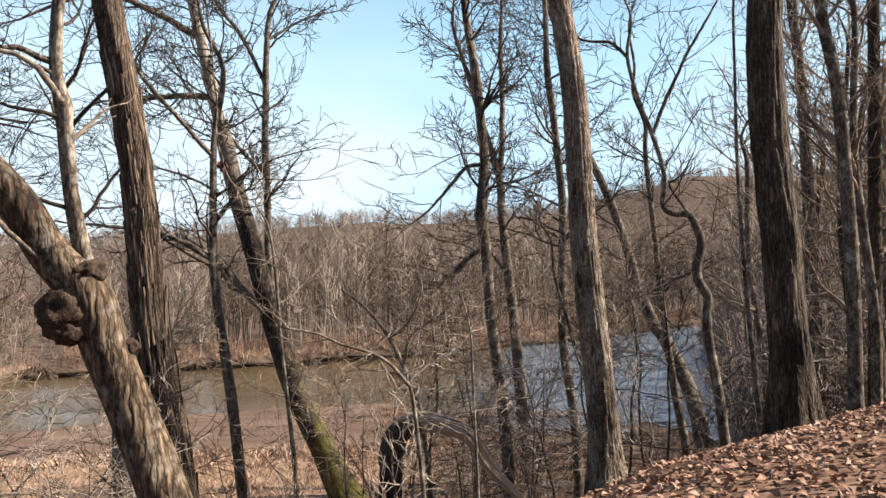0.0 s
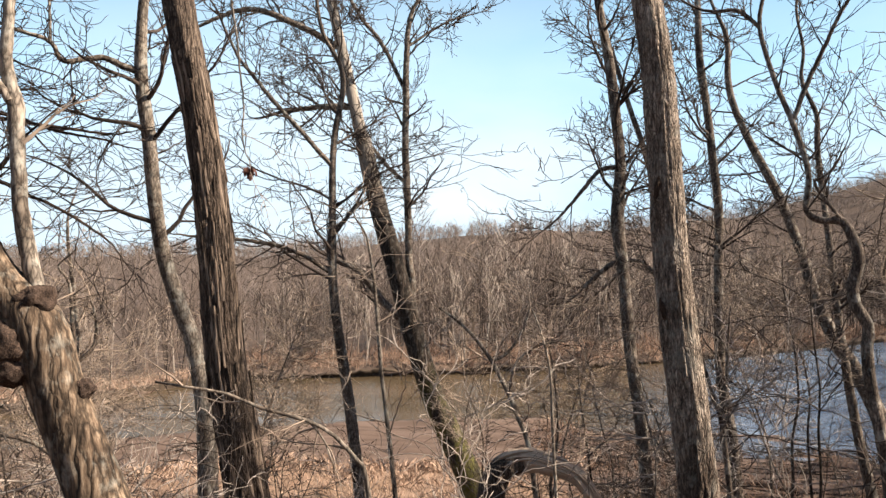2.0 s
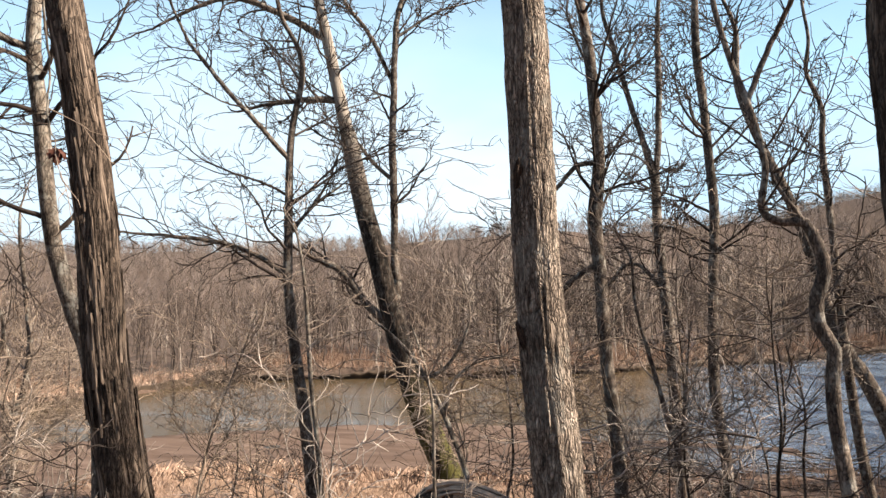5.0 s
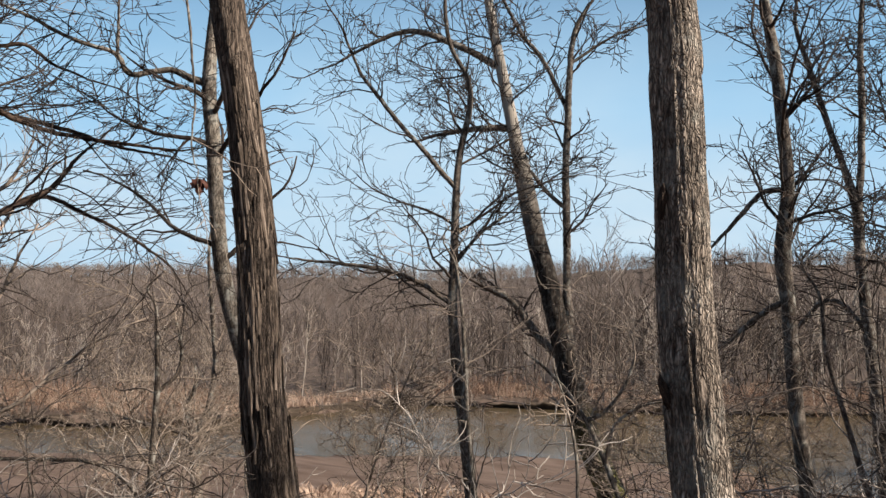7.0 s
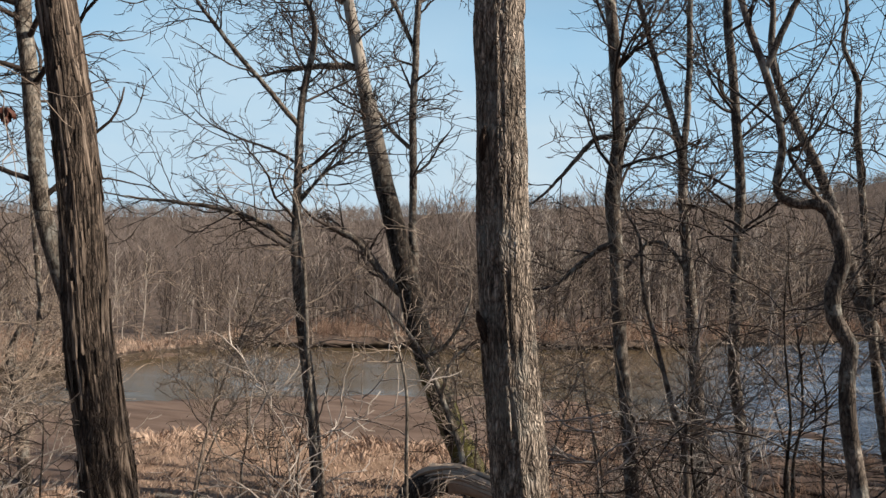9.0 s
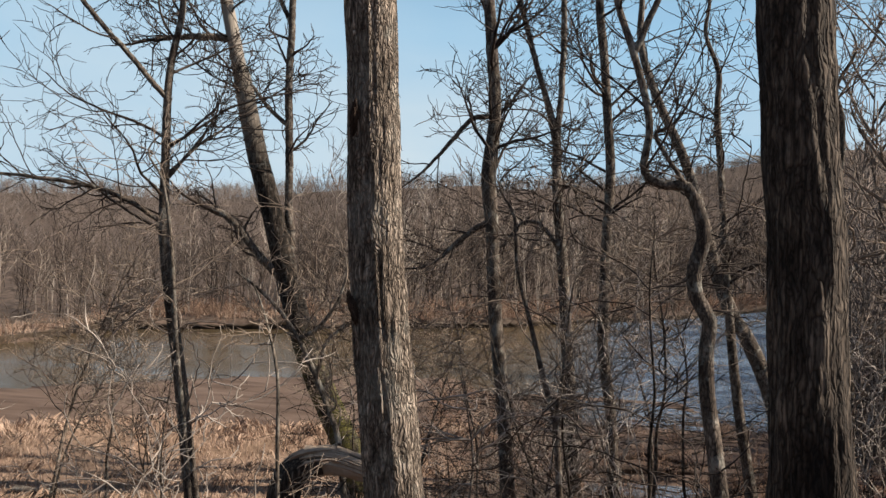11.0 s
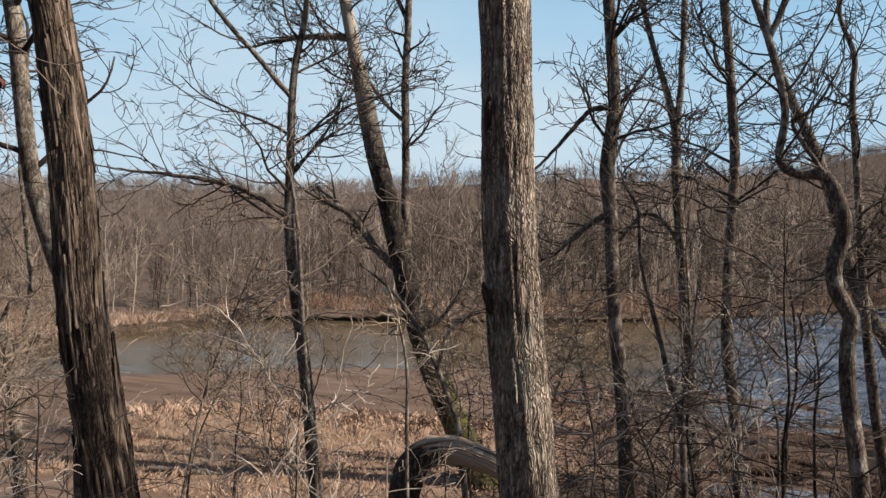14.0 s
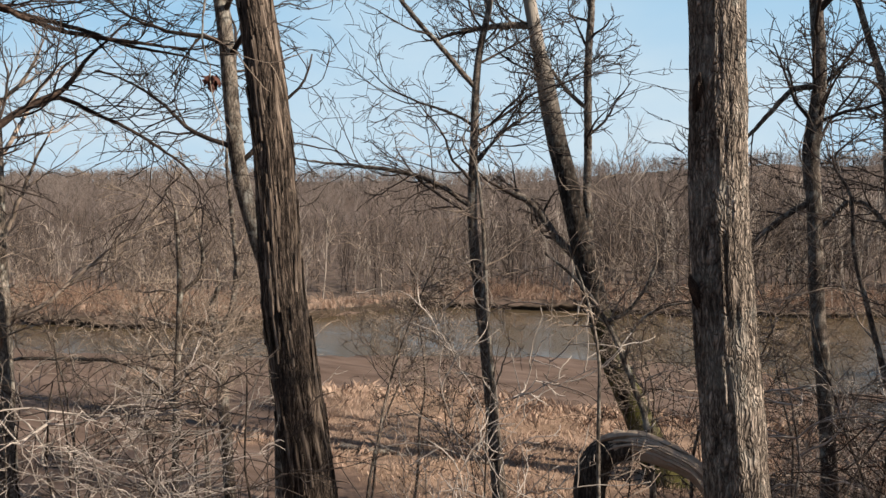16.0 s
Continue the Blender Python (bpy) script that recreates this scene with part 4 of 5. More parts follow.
tree("bough_tree", "tall tree whose long boughs reach over the slope", [(-10.6, 10.4, -2.5, .2), (-10.5, 10.6, 1.0, .17), (-10.3, 10.7, 4.5, .14)], 10, BARK_GREY, seed=32, limbs=[
         [(-10.5, 10.6, 1.3, .09), (-9.43, 12.34, 2.33, .07), (-9.18, 12.72, 2.61, .06), (-8.93, 13.1, 2.95, .052), (-8.68, 13.5, 3.25, .042), (-8.52, 13.74, 3.67, .033), (-8.41, 13.91, 3.92, .022)],
         [(-10.3, 10.7, 4.4, .07), (-9.35, 12.46, 4.52, .047), (-9.02, 12.97, 4.35, .042), (-8.68, 13.5, 4.21, .036), (-8.23, 14.19, 4.18, .03), (-7.7, 15.0, 4.15, .018)],
         [(-10.3, 10.8, 4.9, .06), (-9.44, 12.47, 4.52, .044), (-9.17, 12.85, 4.44, .04), (-8.66, 13.56, 4.34, .034), (-8.19, 14.22, 4.16, .028), (-7.7, 14.9, 4.04, .018)],
         [(-10.25, 10.8, 5.6, .05), (-9.38, 12.55, 5.47, .035), (-9.02, 13.05, 5.57, .03), (-8.78, 13.39, 5.32, .025), (-8.48, 13.81, 5.12, .018)],
         [(-8.9, 13.12, 3.0, .042), (-8.75, 13.43, 3.18, .038), (-8.41, 13.91, 2.96, .03), (-8.0, 14.48, 2.6, .025), (-7.62, 15.01, 2.16, .018)]],
     twigs=TWIG_DARK, limb_bark=BARK_KNOT, crown=(9, 0.3, 1.0), reach=3.4, limb_twigs=13, style=((6, 4, 2), 0.14, 0.03, 0.75, 0.0085))
tree("pale_edge_tree", "pale grey tree low on the west slope", [(-11.0, 14.0, -4.0, .2), (-11.05, 13.95, -2.07, .19), (-11.08, 13.9, -0.59, .18), (-11.12, 13.85, 0.77, .16),
     (-11.2, 13.8, 3.14, .15)], 11, BARK_PALE, seed=33, crown=(18, 0.25, 1.0), reach=3.0, style=((5, 4, 2), 0.16, 0.04, 0.75, 0.008))
tree("hill_tree", "tall grey tree on the east hillside", [(11.75, 27.88, -1.81, .224), (11.66, 27.92, 1.17, .204), (11.62, 27.93, 4.55, .194), (11.49, 27.98, 7.97, .173), (11.3, 28.06, 10.29, .16)],
     17, BARK_GREY, seed=34, crown=(22, 0.35, 1.0), reach=3.6, style=((5, 4, 2), 0.16, 0.05, 0.75, 0.014))
tree("brink_tree", "slim grey tree growing beside the dark oak", [(7.95, 16.48, -1.39, .14), (7.95, 16.48, 1.17, .134), (7.88, 16.51, 3.16, .128), (7.78, 16.55, 4.84, .122), (7.58, 16.64, 6.1, .116),
     (7.54, 16.66, 6.56, .11)], 13, BARK_GREY, seed=35, crown=(18, 0.4, 1.0), reach=2.8, style=((5, 4, 2), 0.16, 0.05, 0.75, 0.009))
tree("brink_tree", "slim straight tree behind the brink", [(9.87, 19.82, -1.99, .163), (9.95, 19.78, 2.21, .148), (10.04, 19.73, 7.52, .133)], 14, BARK_DARK, seed=36, crown=(18, 0.35, 1.0), reach=2.8,
     style=((5, 4, 2), 0.16, 0.05, 0.75, 0.011))
tree("slim_sapling", "very slim upright sapling", [(6.14, 16.52, -1.66, .053), (6.02, 16.56, -0.13, .047), (5.93, 16.59, 1.2, .041), (5.85, 16.62, 3.21, .035), (5.84, 16.62, 5.01, .029),
     (5.85, 16.62, 6.59, .026)], 8, BARK_GREY, seed=37, crown=(14, 0.2, 1.0), reach=1.5, style=((5, 4), 0.16, 0.05, 0.75, 0.007))


tree("bent_sapling", "pale thin sapling bent over towards the trail", [(0.25, 6.85, -0.3, .018), (0.19, 6.81, 0.24, .016), (0.15, 6.79, 0.33, .015), (0.03, 6.72, 0.49, .013), (-0.11, 6.63, 0.59, .012),
     (-0.33, 6.51, 0.67, .011), (-0.49, 6.41, 0.76, .009), (-0.69, 6.29, 0.81, .008), (-0.82, 6.22, 0.84, .005)], 0, BARK_PALE, seed=61, k=8,
     limbs=[[(-0.11, 6.63, 0.59, .007), (-0.02, 6.69, 0.45, .006), (0.01, 6.7, 0.3, .004)]], limb_twigs=2, crown=(5, 0.5, 1.0), reach=0.5, style=((3,), 0.2, 0.0, 0.7, 0.003), flare=1.1)
tree("pale_sapling", "slender pale sapling on the slope", [(-3.48, 18.6, -3.01, .055), (-3.61, 18.55, -1.66, .05), (-3.68, 18.53, -0.99, .046), (-3.75, 18.5, -0.31, .045), (-3.82, 18.47, 0.82, .04),
     (-3.89, 18.45, 1.61, .033), (-4.02, 18.4, 2.4, .023)], 4, BARK_PALE, seed=62, k=8, crown=(10, 0.35, 1.0), reach=1.6, style=((4, 3), 0.2, 0.02, 0.75, 0.009), flare=1.1)
tree("forked_pale_sapling", "pale forking sapling behind the arched trunk", [(-0.4, 17.86, -3.2, .058), (-0.56, 17.82, -1.77, .052), (-0.76, 17.78, -1.17, .047), (-0.96, 17.73, -0.66, .047),
     (-1.21, 17.68, -0.15, .041), (-1.51, 17.61, 0.3, .036), (-1.86, 17.53, 0.66, .026), (-2.21, 17.45, 0.92, .02)], 0, BARK_PALE, seed=63, k=8, limbs=[
         [(-0.93, 17.74, -0.71, .036), (-0.81, 17.76, -0.35, .031), (-0.71, 17.79, -0.1, .026), (-0.36, 17.86, 0.16, .02), (0.2, 17.9, 0.3, .012)],
         [(-1.24, 17.67, -0.12, .036), (-0.91, 17.74, 0.1, .031), (-0.66, 17.8, 0.46, .026), (-0.51, 17.83, 0.87, .02)]],
     limb_twigs=5, crown=(7, 0.5, 1.0), reach=1.5, style=((4, 3), 0.22, 0.01, 0.8, 0.009), flare=1.1)
tree("upright_sapling", "thin pale sapling with a forked top", [(2.95, 17.0, -2.1, .05), (2.85, 17.0, -0.98, .046), (2.7, 16.99, -0.51, .04), (2.44, 16.99, 0.44, .034), (2.25, 16.98, 1.16, .027),
     (2.18, 16.98, 1.88, .02)], 3.4, BARK_GREY, seed=64, k=8, limbs=[[(2.85, 17.0, -0.98, .03), (2.94, 17.0, -0.25, .027), (2.97, 17.0, 0.15, .02), (3.05, 17.0, 0.9, .01)]],
     limb_twigs=5, crown=(8, 0.35, 1.0), reach=1.5, style=((4, 3), 0.2, 0.02, 0.75, 0.008), flare=1.1)
tree("slim_pale_sapling", "slim pale sapling beside the oak trunk", [(0.7, 12.05, -2.6, .022), (0.66, 12.05, -1.4, .02), (0.62, 12.05, -0.4, .018), (0.6, 12.05, 0.3, .015), (0.5, 12.0, 0.8, .011), (0.38, 12.0, 1.1, .008)],
     0, BARK_PALE, seed=65, k=8, crown=(7, 0.4, 1.0), reach=0.9, style=((4, 2), 0.2, 0.02, 0.75, 0.005), flare=1.1)

# more slim trees crowd the east hillside
for i, (x, y, girth, tall) in enumerate(((10.5, 22.5, .13, 12), (13.2, 20.5, .15, 13), (15.5, 24.0, .17, 14), (12.8, 30.5, .16, 14), (17.0, 29.0, .2, 15), (9.4, 26.0, .11, 12), (14.6, 36.0, .18, 15),
                                         (19.5, 33.5, .2, 15), (8.9, 17.8, .1, 12), (11.6, 19.2, .14, 14), (12.2, 24.6, .12, 13), (14.2, 28.0, .17, 15), (16.2, 21.6, .15, 14),
                                         (10.9, 15.6, .13, 13), (18.4, 38.0, .2, 16), (13.4, 17.4, .12, 13), (16.8, 34.2, .15, 15), (20.6, 28.2, .18, 15))):
    g = float(height(x, y))
    sway = 0.25 * math.sin(2.3 * i)
    tree("hillside_tree", "slim bare tree in the crowded hillside wood" if i % 2 else "bare grey tree with forking upper boughs",
         [(x, y, g - 0.1, girth * 1.1), (x + 0.1 + sway * 0.2, y, g + 2.5, girth), (x - 0.1 + sway, y + 0.1, g + 6, girth * 0.85), (x + sway * 1.6, y, g + 9, girth * 0.65)],
         g + tall, BARK_GREY if i % 3 else BARK_DARK, TWIG, crown=(21, 0.3, 1.0), reach=3.0, style=((5, 4), 0.17, 0.05, 0.75, 0.011), seed=300 + i, k=12,
         group="trees on the east hillside")


# ---- the snapped arching trunk ----
def arched_trunk():
    rng = np.random.default_rng(40)
    pts = [(-1.2, 16.85, -4.4, .26), (-1.13, 16.85, -3.33, .25), (-1.12, 16.85, -2.4, .25), (-0.95, 16.86, -1.98, .23), (-0.5, 16.89, -1.8, .19), (0.01, 16.93, -1.88, .17),
           (0.46, 16.96, -2.1, .15), (0.91, 16.99, -2.75, .12), (1.71, 17.05, -3.6, .1), (2.3, 17.1, -4.6, .08)]
    line = smooth_line(pts, 0.05)
    base = line[0, :3].copy()
    line[:, :3] -= base
    root = empty("arched_trunk", base, "snapped trunk bent over in an arch with torn wood", "fallen tree")
    cut = int(len(line) * 0.42)
    part("trunk", stem_mesh("trunk", line[:cut], BARK_DARK, rng, 24, 0.12), root, "dark furrowed bark")
    torn = line[cut - 5:].copy()
    torn[:, 3] *= 0.86
    part("torn_stem", stem_mesh("torn_stem", torn, WOOD_TORN, rng, 32, 0.1, fine=True, furrow=0.3, ridge_count=11, ridge_rows=22), root, "pale splintered stem without bark")
    for i in range(48):
        a = int(len(line) * (0.33 + 0.2 * rng.random()))
        b = min(len(line) - 1, a + int(10 + 26 * rng.random()))
        seg = line[a:b].copy()
        _, u, w = frames(seg[:, :3])
        ang = rng.random() * 2 * math.pi
        off = u * math.cos(ang) + w * math.sin(ang)
        off[:, 2] = np.abs(off[:, 2])
        seg[:, :3] += off * (seg[:, 3:4] * (0.92 + 0.22 * rng.random()))
        seg[:, 2] += np.linspace(0, 0.05 * rng.random(), len(seg))
        one = Bag()
        tube(one, seg[:, :3], (0.014 + 0.03 * rng.random()) * np.sin(np.linspace(0.25, 3.0, len(seg))), 4)
        part("splinter", one.mesh("splinter", WOOD_TORN, False), root, "pale torn wood splinter" if i == 0 else "")
    return root


arched_trunk()


# ---- a cluster of dead leaves left on a twig ----
def leaf_shape(rng, size, n=7):
    """A curled oak-like leaf."""
    y = np.linspace(0, size, n)
    w = size * 0.32 * np.sin(np.linspace(0.15, 3.0, n)) * (1 + 0.35 * np.where(np.arange(n) % 2 == 0, 1, -1))
    curl = size * (0.35 * rng.random() + 0.08)
    z = curl * np.sin(y / size * 2.5) * rng.choice((-1, 1))
    lift = size * 0.2 * rng.random()
    v = np.stack([np.stack([-w, y, z + lift], -1), np.stack([0 * w, y, z], -1), np.stack([w, y, z + lift * rng.random()], -1)], 1).reshape(-1, 3)
    q = [(i * 3 + j, i * 3 + j + 1, i * 3 + j + 4, i * 3 + j + 3) for i in range(n - 1) for j in range(2)]
    return v, np.array(q)


def hanging_leaves():
    rng = np.random.default_rng(44)
    root = empty("dead_leaf_cluster", (-2.55, 10.59, 2.74), "small cluster of curled dead red-brown leaves", "leaves")
    for i in range(9):
        v, q = leaf_shape(rng, 0.075 + 0.045 * rng.random())
        one = Bag()
        one.add(v, q)
        ob = part("leaf", one.mesh("leaf", LEAF_RED), root)
        ob.matrix_basis = pose(rng.normal() * 0.02, rng.normal() * 0.02, -0.02 - 0.1 * rng.random(), -60 - 60 * rng.random(), rng.normal() * 20, rng.random() * 360)


hanging_leaves()


# ---- saplings and brush on the slope ----
def sapling(name, label, stems, tall, seed, material=TWIG, thick=0.02, boughs=12, level_angle=0.9, pull=0.03, thin=0.01, bough_girth=0.008, reach=(0.16, 0.36), kids=(3, 2), low=0.18):
    """A bare sapling or many-stemmed shrub. level_angle: how far its boughs leave the stem; reach: their least length and how much more, as shares of its height."""
    rng = np.random.default_rng(seed)
    root = empty(name, (0, 0, 0), label, "sapling" if stems == 1 else "shrub", "saplings and brush")
    style = (kids, 0.2, pull, 0.75, thin)
    bag = Bag()
    for i in range(stems):
        d = unit(np.array((rng.normal() * (0.1 + 0.12 * stems), rng.normal() * (0.1 + 0.12 * stems), 1)))
        pts = [np.array((0, 0, -0.25))]
        n = 8
        for j in range(n):
            d = unit(d + rng.normal(size=3) * 0.12 + np.array((0, 0, 0.06)))
            pts.append(pts[-1] + d * tall / n * (0.8 + 0.3 * rng.random()))
        line = smooth_line(np.column_stack([pts, np.linspace(thick, thick * 0.25, n + 1)]), 0.25)
        one = Bag()
        tube(one, line[:, :3], line[:, 3], 6)
        part("stem", one.mesh("stem", BARK_DARK if material is TWIG_DARK else BARK_GREY), root)
        for _ in range(boughs):
            p, dd, r = along(rng, line, low, 1.0)
            sprout(bag, rng, p, tilted(rng, dd, level_angle), tall * (reach[0] + reach[1] * rng.random()), max(bough_girth, r * 0.55), 0, style)
    part("crown", bag.mesh("crown", material), root, "tangle of fine bare twigs")
    return root


KINDS = [sapling("sapling", "thin bare sapling with wiry pale twigs", 1, 5.0, 51, TWIG_PALE, boughs=17), sapling("sapling", "tall whip-like bare dark sapling", 1, 7.0, 52, TWIG_DARK, thick=0.03, boughs=13),
         sapling("sapling", "low bare sapling with wide level twigs", 1, 3.6, 53, TWIG_PALE, boughs=19, level_angle=1.25, pull=0.0),
         sapling("shrub", "bare many-stemmed pale shrub", 4, 2.6, 54, boughs=5),
         sapling("shrub", "dark bare shrub with tangled stems", 5, 3.2, 55, TWIG_DARK, boughs=5),
         sapling("sapling", "dark slender sapling with fine twigs", 1, 6.2, 56, TWIG_DARK, 0.035, 14),
         sapling("sapling", "spreading bare sapling with long arching boughs", 1, 4.6, 57, TWIG_DARK, boughs=20, level_angle=1.35, pull=-0.01, thick=0.03),
         sapling("sapling", "broad bare sapling with level zigzag boughs", 1, 5.2, 58, TWIG_PALE, boughs=15, level_angle=1.3, pull=0.01, thick=0.04, thin=0.01, bough_girth=0.02, reach=(0.26, 0.3)),
         sapling("sapling", "tall thin understorey tree with a wide greyish twiggy crown", 1, 9.5, 59, TWIG, boughs=27, level_angle=1.1, pull=0.02, thick=0.055, thin=0.0095, bough_girth=0.016, reach=(0.1, 0.2),
                 kids=(5, 3), low=0.52),
         sapling("sapling", "tall understorey tree with fine dark twigs", 1, 9.0, 60, TWIG, boughs=25, level_angle=1.0, pull=0.03, thick=0.05, thin=0.0095, bough_girth=0.015, reach=(0.1, 0.2),
                 kids=(5, 3), low=0.5)]


def plant(i, x, y, turn, size, lean=0.0):
    at = (x, y, float(height(x, y)))
    ob = KINDS[i]
    m = Matrix.LocRotScale(at, Euler((lean, lean * 0.6, turn)), None)
    made = copy_thing(ob, m)
    made.scale = (size, size, size)
    return made


# placed by hand where a single one stands out
for i, x, y, turn, size in ((4, -16.75, 40.85, 0.4, 2.0), (4, -8.6, 27.0, 2.0, 0.9), (5, -6.0, 23.0, 1.0, 0.75), (0, -2.6, 14.2, 5.0, 0.6), (0, -4.0, 11.4, 0.3, 0.7), (1, 3.3, 18.5, 0.5, 0.9), (1, -8.2, 13.2, 3.0, 0.75), (5, -8.9, 15.5, 1.2, 0.8),
                            (5, 2.6, 21.5, 1.0, 1.0), (6, -3.6, 12.6, 2.5, 0.8), (6, -10.5, 14.2, 3.3, 1.0), (6, 0.6, 17.9, 0.7, 1.0),
                            (2, -9.4, 13.0, 0.2, 1.0), (6, -12.2, 12.6, 4.1, 0.9), (2, -5.2, 12.4, 2.8, 0.8), (0, -0.4, 12.6, 1.6, 0.8), (7, -9.3, 14.4, 1.3, 1.0), (7, -5.9, 12.3, 2.2, 0.6),
                            (7, -8.2, 17.0, 5.3, 1.0), 
                            (7, 1.6, 15.8, 3.9, 0.7), (8, -9.0, 22.0, 0.2, 1.0), (9, -11.4, 26.0, 1.1, 1.05),
                            (8, -0.9, 21.6, 4.0, 0.85), (9, -13.2, 21.4, 5.0, 1.0), (8, -15.4, 27.0, 1.7, 1.1),
                            (9, 0.2, 27.4, 2.7, 1.0), (8, 4.6, 23.2, 3.7, 0.85), (9, 6.2, 27.2, 4.7, 0.95), (8, -2.2, 30.5, 5.7, 1.1), (9, -18.0, 23.6, 0.4, 1.05), (8, -10.6, 18.6, 1.4, 0.75),
                            (9, -16.2, 19.8, 2.4, 0.9), (8, -13.0, 31.0, 4.3, 1.1), (8, 2.3, 31.4, 5.3, 1.05), (9, -20.4, 27.5, 0.9, 1.1),
                            (9, 5.4, 33.5, 2.9, 1.05), (8, -24.0, 25.0, 3.9, 1.05), (9, -4.6, 34.6, 4.9, 1.1)):
    plant(i, x, y, turn, size, 0.03)
_rng = np.random.default_rng(61)
_made = 0
while _made < 66:
    x, y = _rng.uniform(-24, 16), _rng.uniform(11.5, 42)
    s = -0.6 * x + 0.8 * y
    if s < 9 or s > 34 or (x < -4 and _rng.random() < 0.8):
        continue
    if -2.2 < x < 2.6 and y < 16.8 and _rng.random() < 0.8:
        continue
    # the slope towards the meadow stays open
    if -0.8 * (y - 5.2) < x - 3 < -0.24 * (y - 5.2) and _rng.random() < 0.85:
        continue
    if y > 17 and 0.1 * y < x < 0.4 * y and _rng.random() < 0.88:
        continue
    shares = [0.2, 0.26, 0.06, 0.04, 0.06, 0.26, 0.06, 0.06] if x < 0 else [0.24, 0.16, 0.06, 0.1, 0.1, 0.18, 0.06, 0.1]
    plant(int(_rng.choice(8, p=shares)), x, y, _rng.uniform(0, 6.28), _rng.uniform(0.6, 1.1) * (0.8 if x < -2 else 1.0), _rng.normal() * 0.08)
    _made += 1
for ob in KINDS:
    # the patterns stand on the slope too
    x, y = _rng.uniform(13, 17), _rng.uniform(22, 30)
    ob.location = (x, y, float(height(x, y)))


# ---- far woods ----
def wild_tree(seed, tall, limbs, twigs, r0, thin, low=0.3, k=4, spread_angle=0.7):
    """A simple bare tree for woods that are seen from far off, as arrays."""
    rng = np.random.default_rng(seed)
    bag = Bag()
    n = 6
    pts = np.zeros((n, 3))
    pts[:, 2] = np.linspace(-0.5, tall, n)
    pts[1:, :2] = np.cumsum(rng.normal(size=(n - 1, 2)) * tall * 0.018, axis=0)
    tube(bag, pts, np.linspace(r0, thin, n), k)
    for _ in range(limbs):
        u = low + (0.98 - low) * rng.random()
        f = u * (n - 1)
        i = min(int(f), n - 2)
        p = pts[i] + (pts[i + 1] - pts[i]) * (f - i)
        d = tilted(rng, unit(pts[i + 1] - pts[i]), spread_angle * (0.7 + 0.6 * rng.random()))
        length = tall * (0.14 + 0.16 * rng.random()) * (1.25 - 0.6 * u)
        q = np.array([p, p + d * length * 0.5, p + (d + np.array((0, 0, 0.25))) * length])
        tube(bag, q, np.array([max(thin * 1.6, r0 * 0.3), thin * 1.4, thin]), 3)
        for _ in range(twigs):
            s0 = 0.25 + 0.75 * rng.random()
            a = q[0] + (q[2] - q[0]) * s0
            e = tilted(rng, d, 0.7)
            tube(bag, np.array([a, a + (e + np.array((0, 0, 0.15))) * length * (0.3 + 0.3 * rng.random())]), np.array([thin, thin * 0.5]), 3)
    return bag.arrays()


def crown_fan(seed, tall, sticks, thin):
    """The fuzzy upper part of a far tree: a short stem and a fan of sticks."""
    rng = np.random.default_rng(seed)
    bag = Bag()
    tube(bag, np.array([(0, 0, -0.5), (0, 0, tall * 0.5)]), np.array([thin * 1.3, thin]), 3)
    for _ in range(sticks):
        a = np.array((rng.normal() * 0.3, rng.normal() * 0.3, tall * (0.02 + 0.5 * rng.random())))
        d = unit(np.array((rng.normal() * 0.9, rng.normal() * 0.9, 1)))
        tube(bag, np.array([a, a + d * tall * (0.2 + 0.25 * rng.random())]), np.array([thin, thin * 0.4]), 3)
    return bag.arrays()


def bush(seed, tall, stems, thin):
    rng = np.random.default_rng(seed)
    bag = Bag()
    for _ in range(stems):
        a = np.array((rng.normal() * tall * 0.25, rng.normal() * tall * 0.25, -0.1))
        d = unit(np.array((rng.normal() * 0.5, rng.normal() * 0.5, 1)))
        b = a + d * tall * (0.4 + 0.5 * rng.random())
        c = b + unit(d + rng.normal(size=3) * 0.4) * tall * 0.4
        tube(bag, np.array([a, b, c]), np.array([thin, thin * 0.8, thin * 0.4]), 3)
        for _ in range(3):
            e = b + tilted(rng, d, 0.7) * tall * 0.35 * rng.random()
            tube(bag, np.array([b, e]), np.array([thin * 0.7, thin * 0.3]), 3)
    return bag.arrays()


def woods(name, label, patterns, places, sizes, material, seed):
    """Many trees in one mesh: each a turned and scaled copy of a pattern."""
    rng = np.random.default_rng(seed)
    bag = Bag()
    for (x, y), size in zip(places, sizes):
        v, f3, f4 = patterns[int(rng.integers(len(patterns)))]
        a = rng.random() * 6.283
        c, s = math.cos(a) * size, math.sin(a) * size
        w = np.empty_like(v)
        lean_x, lean_y = rng.normal() * 0.04, rng.normal() * 0.04
        w[:, 0] = v[:, 0] * c - v[:, 1] * s + x + lean_x * v[:, 2]
        w[:, 1] = v[:, 0] * s + v[:, 1] * c + y + lean_y * v[:, 2]
        w[:, 2] = v[:, 2] * size * (0.9 + 0.25 * rng.random()) + float(height(x, y))
        bag.add(w, f4, f3)
    return tagged(new(name, bag.mesh(name, material)), label, "woods", kind="stuff")


def scatter(rng, count, xr, yr, keep):
    """Random places for which keep(x, y) holds."""
    out = []
    while len(out) < count:
        x, y = rng.uniform(*xr, 4000), rng.uniform(*yr, 4000)
        ok = keep(x, y)
        out.extend(zip(x[ok], y[ok]))
    return out[:count]


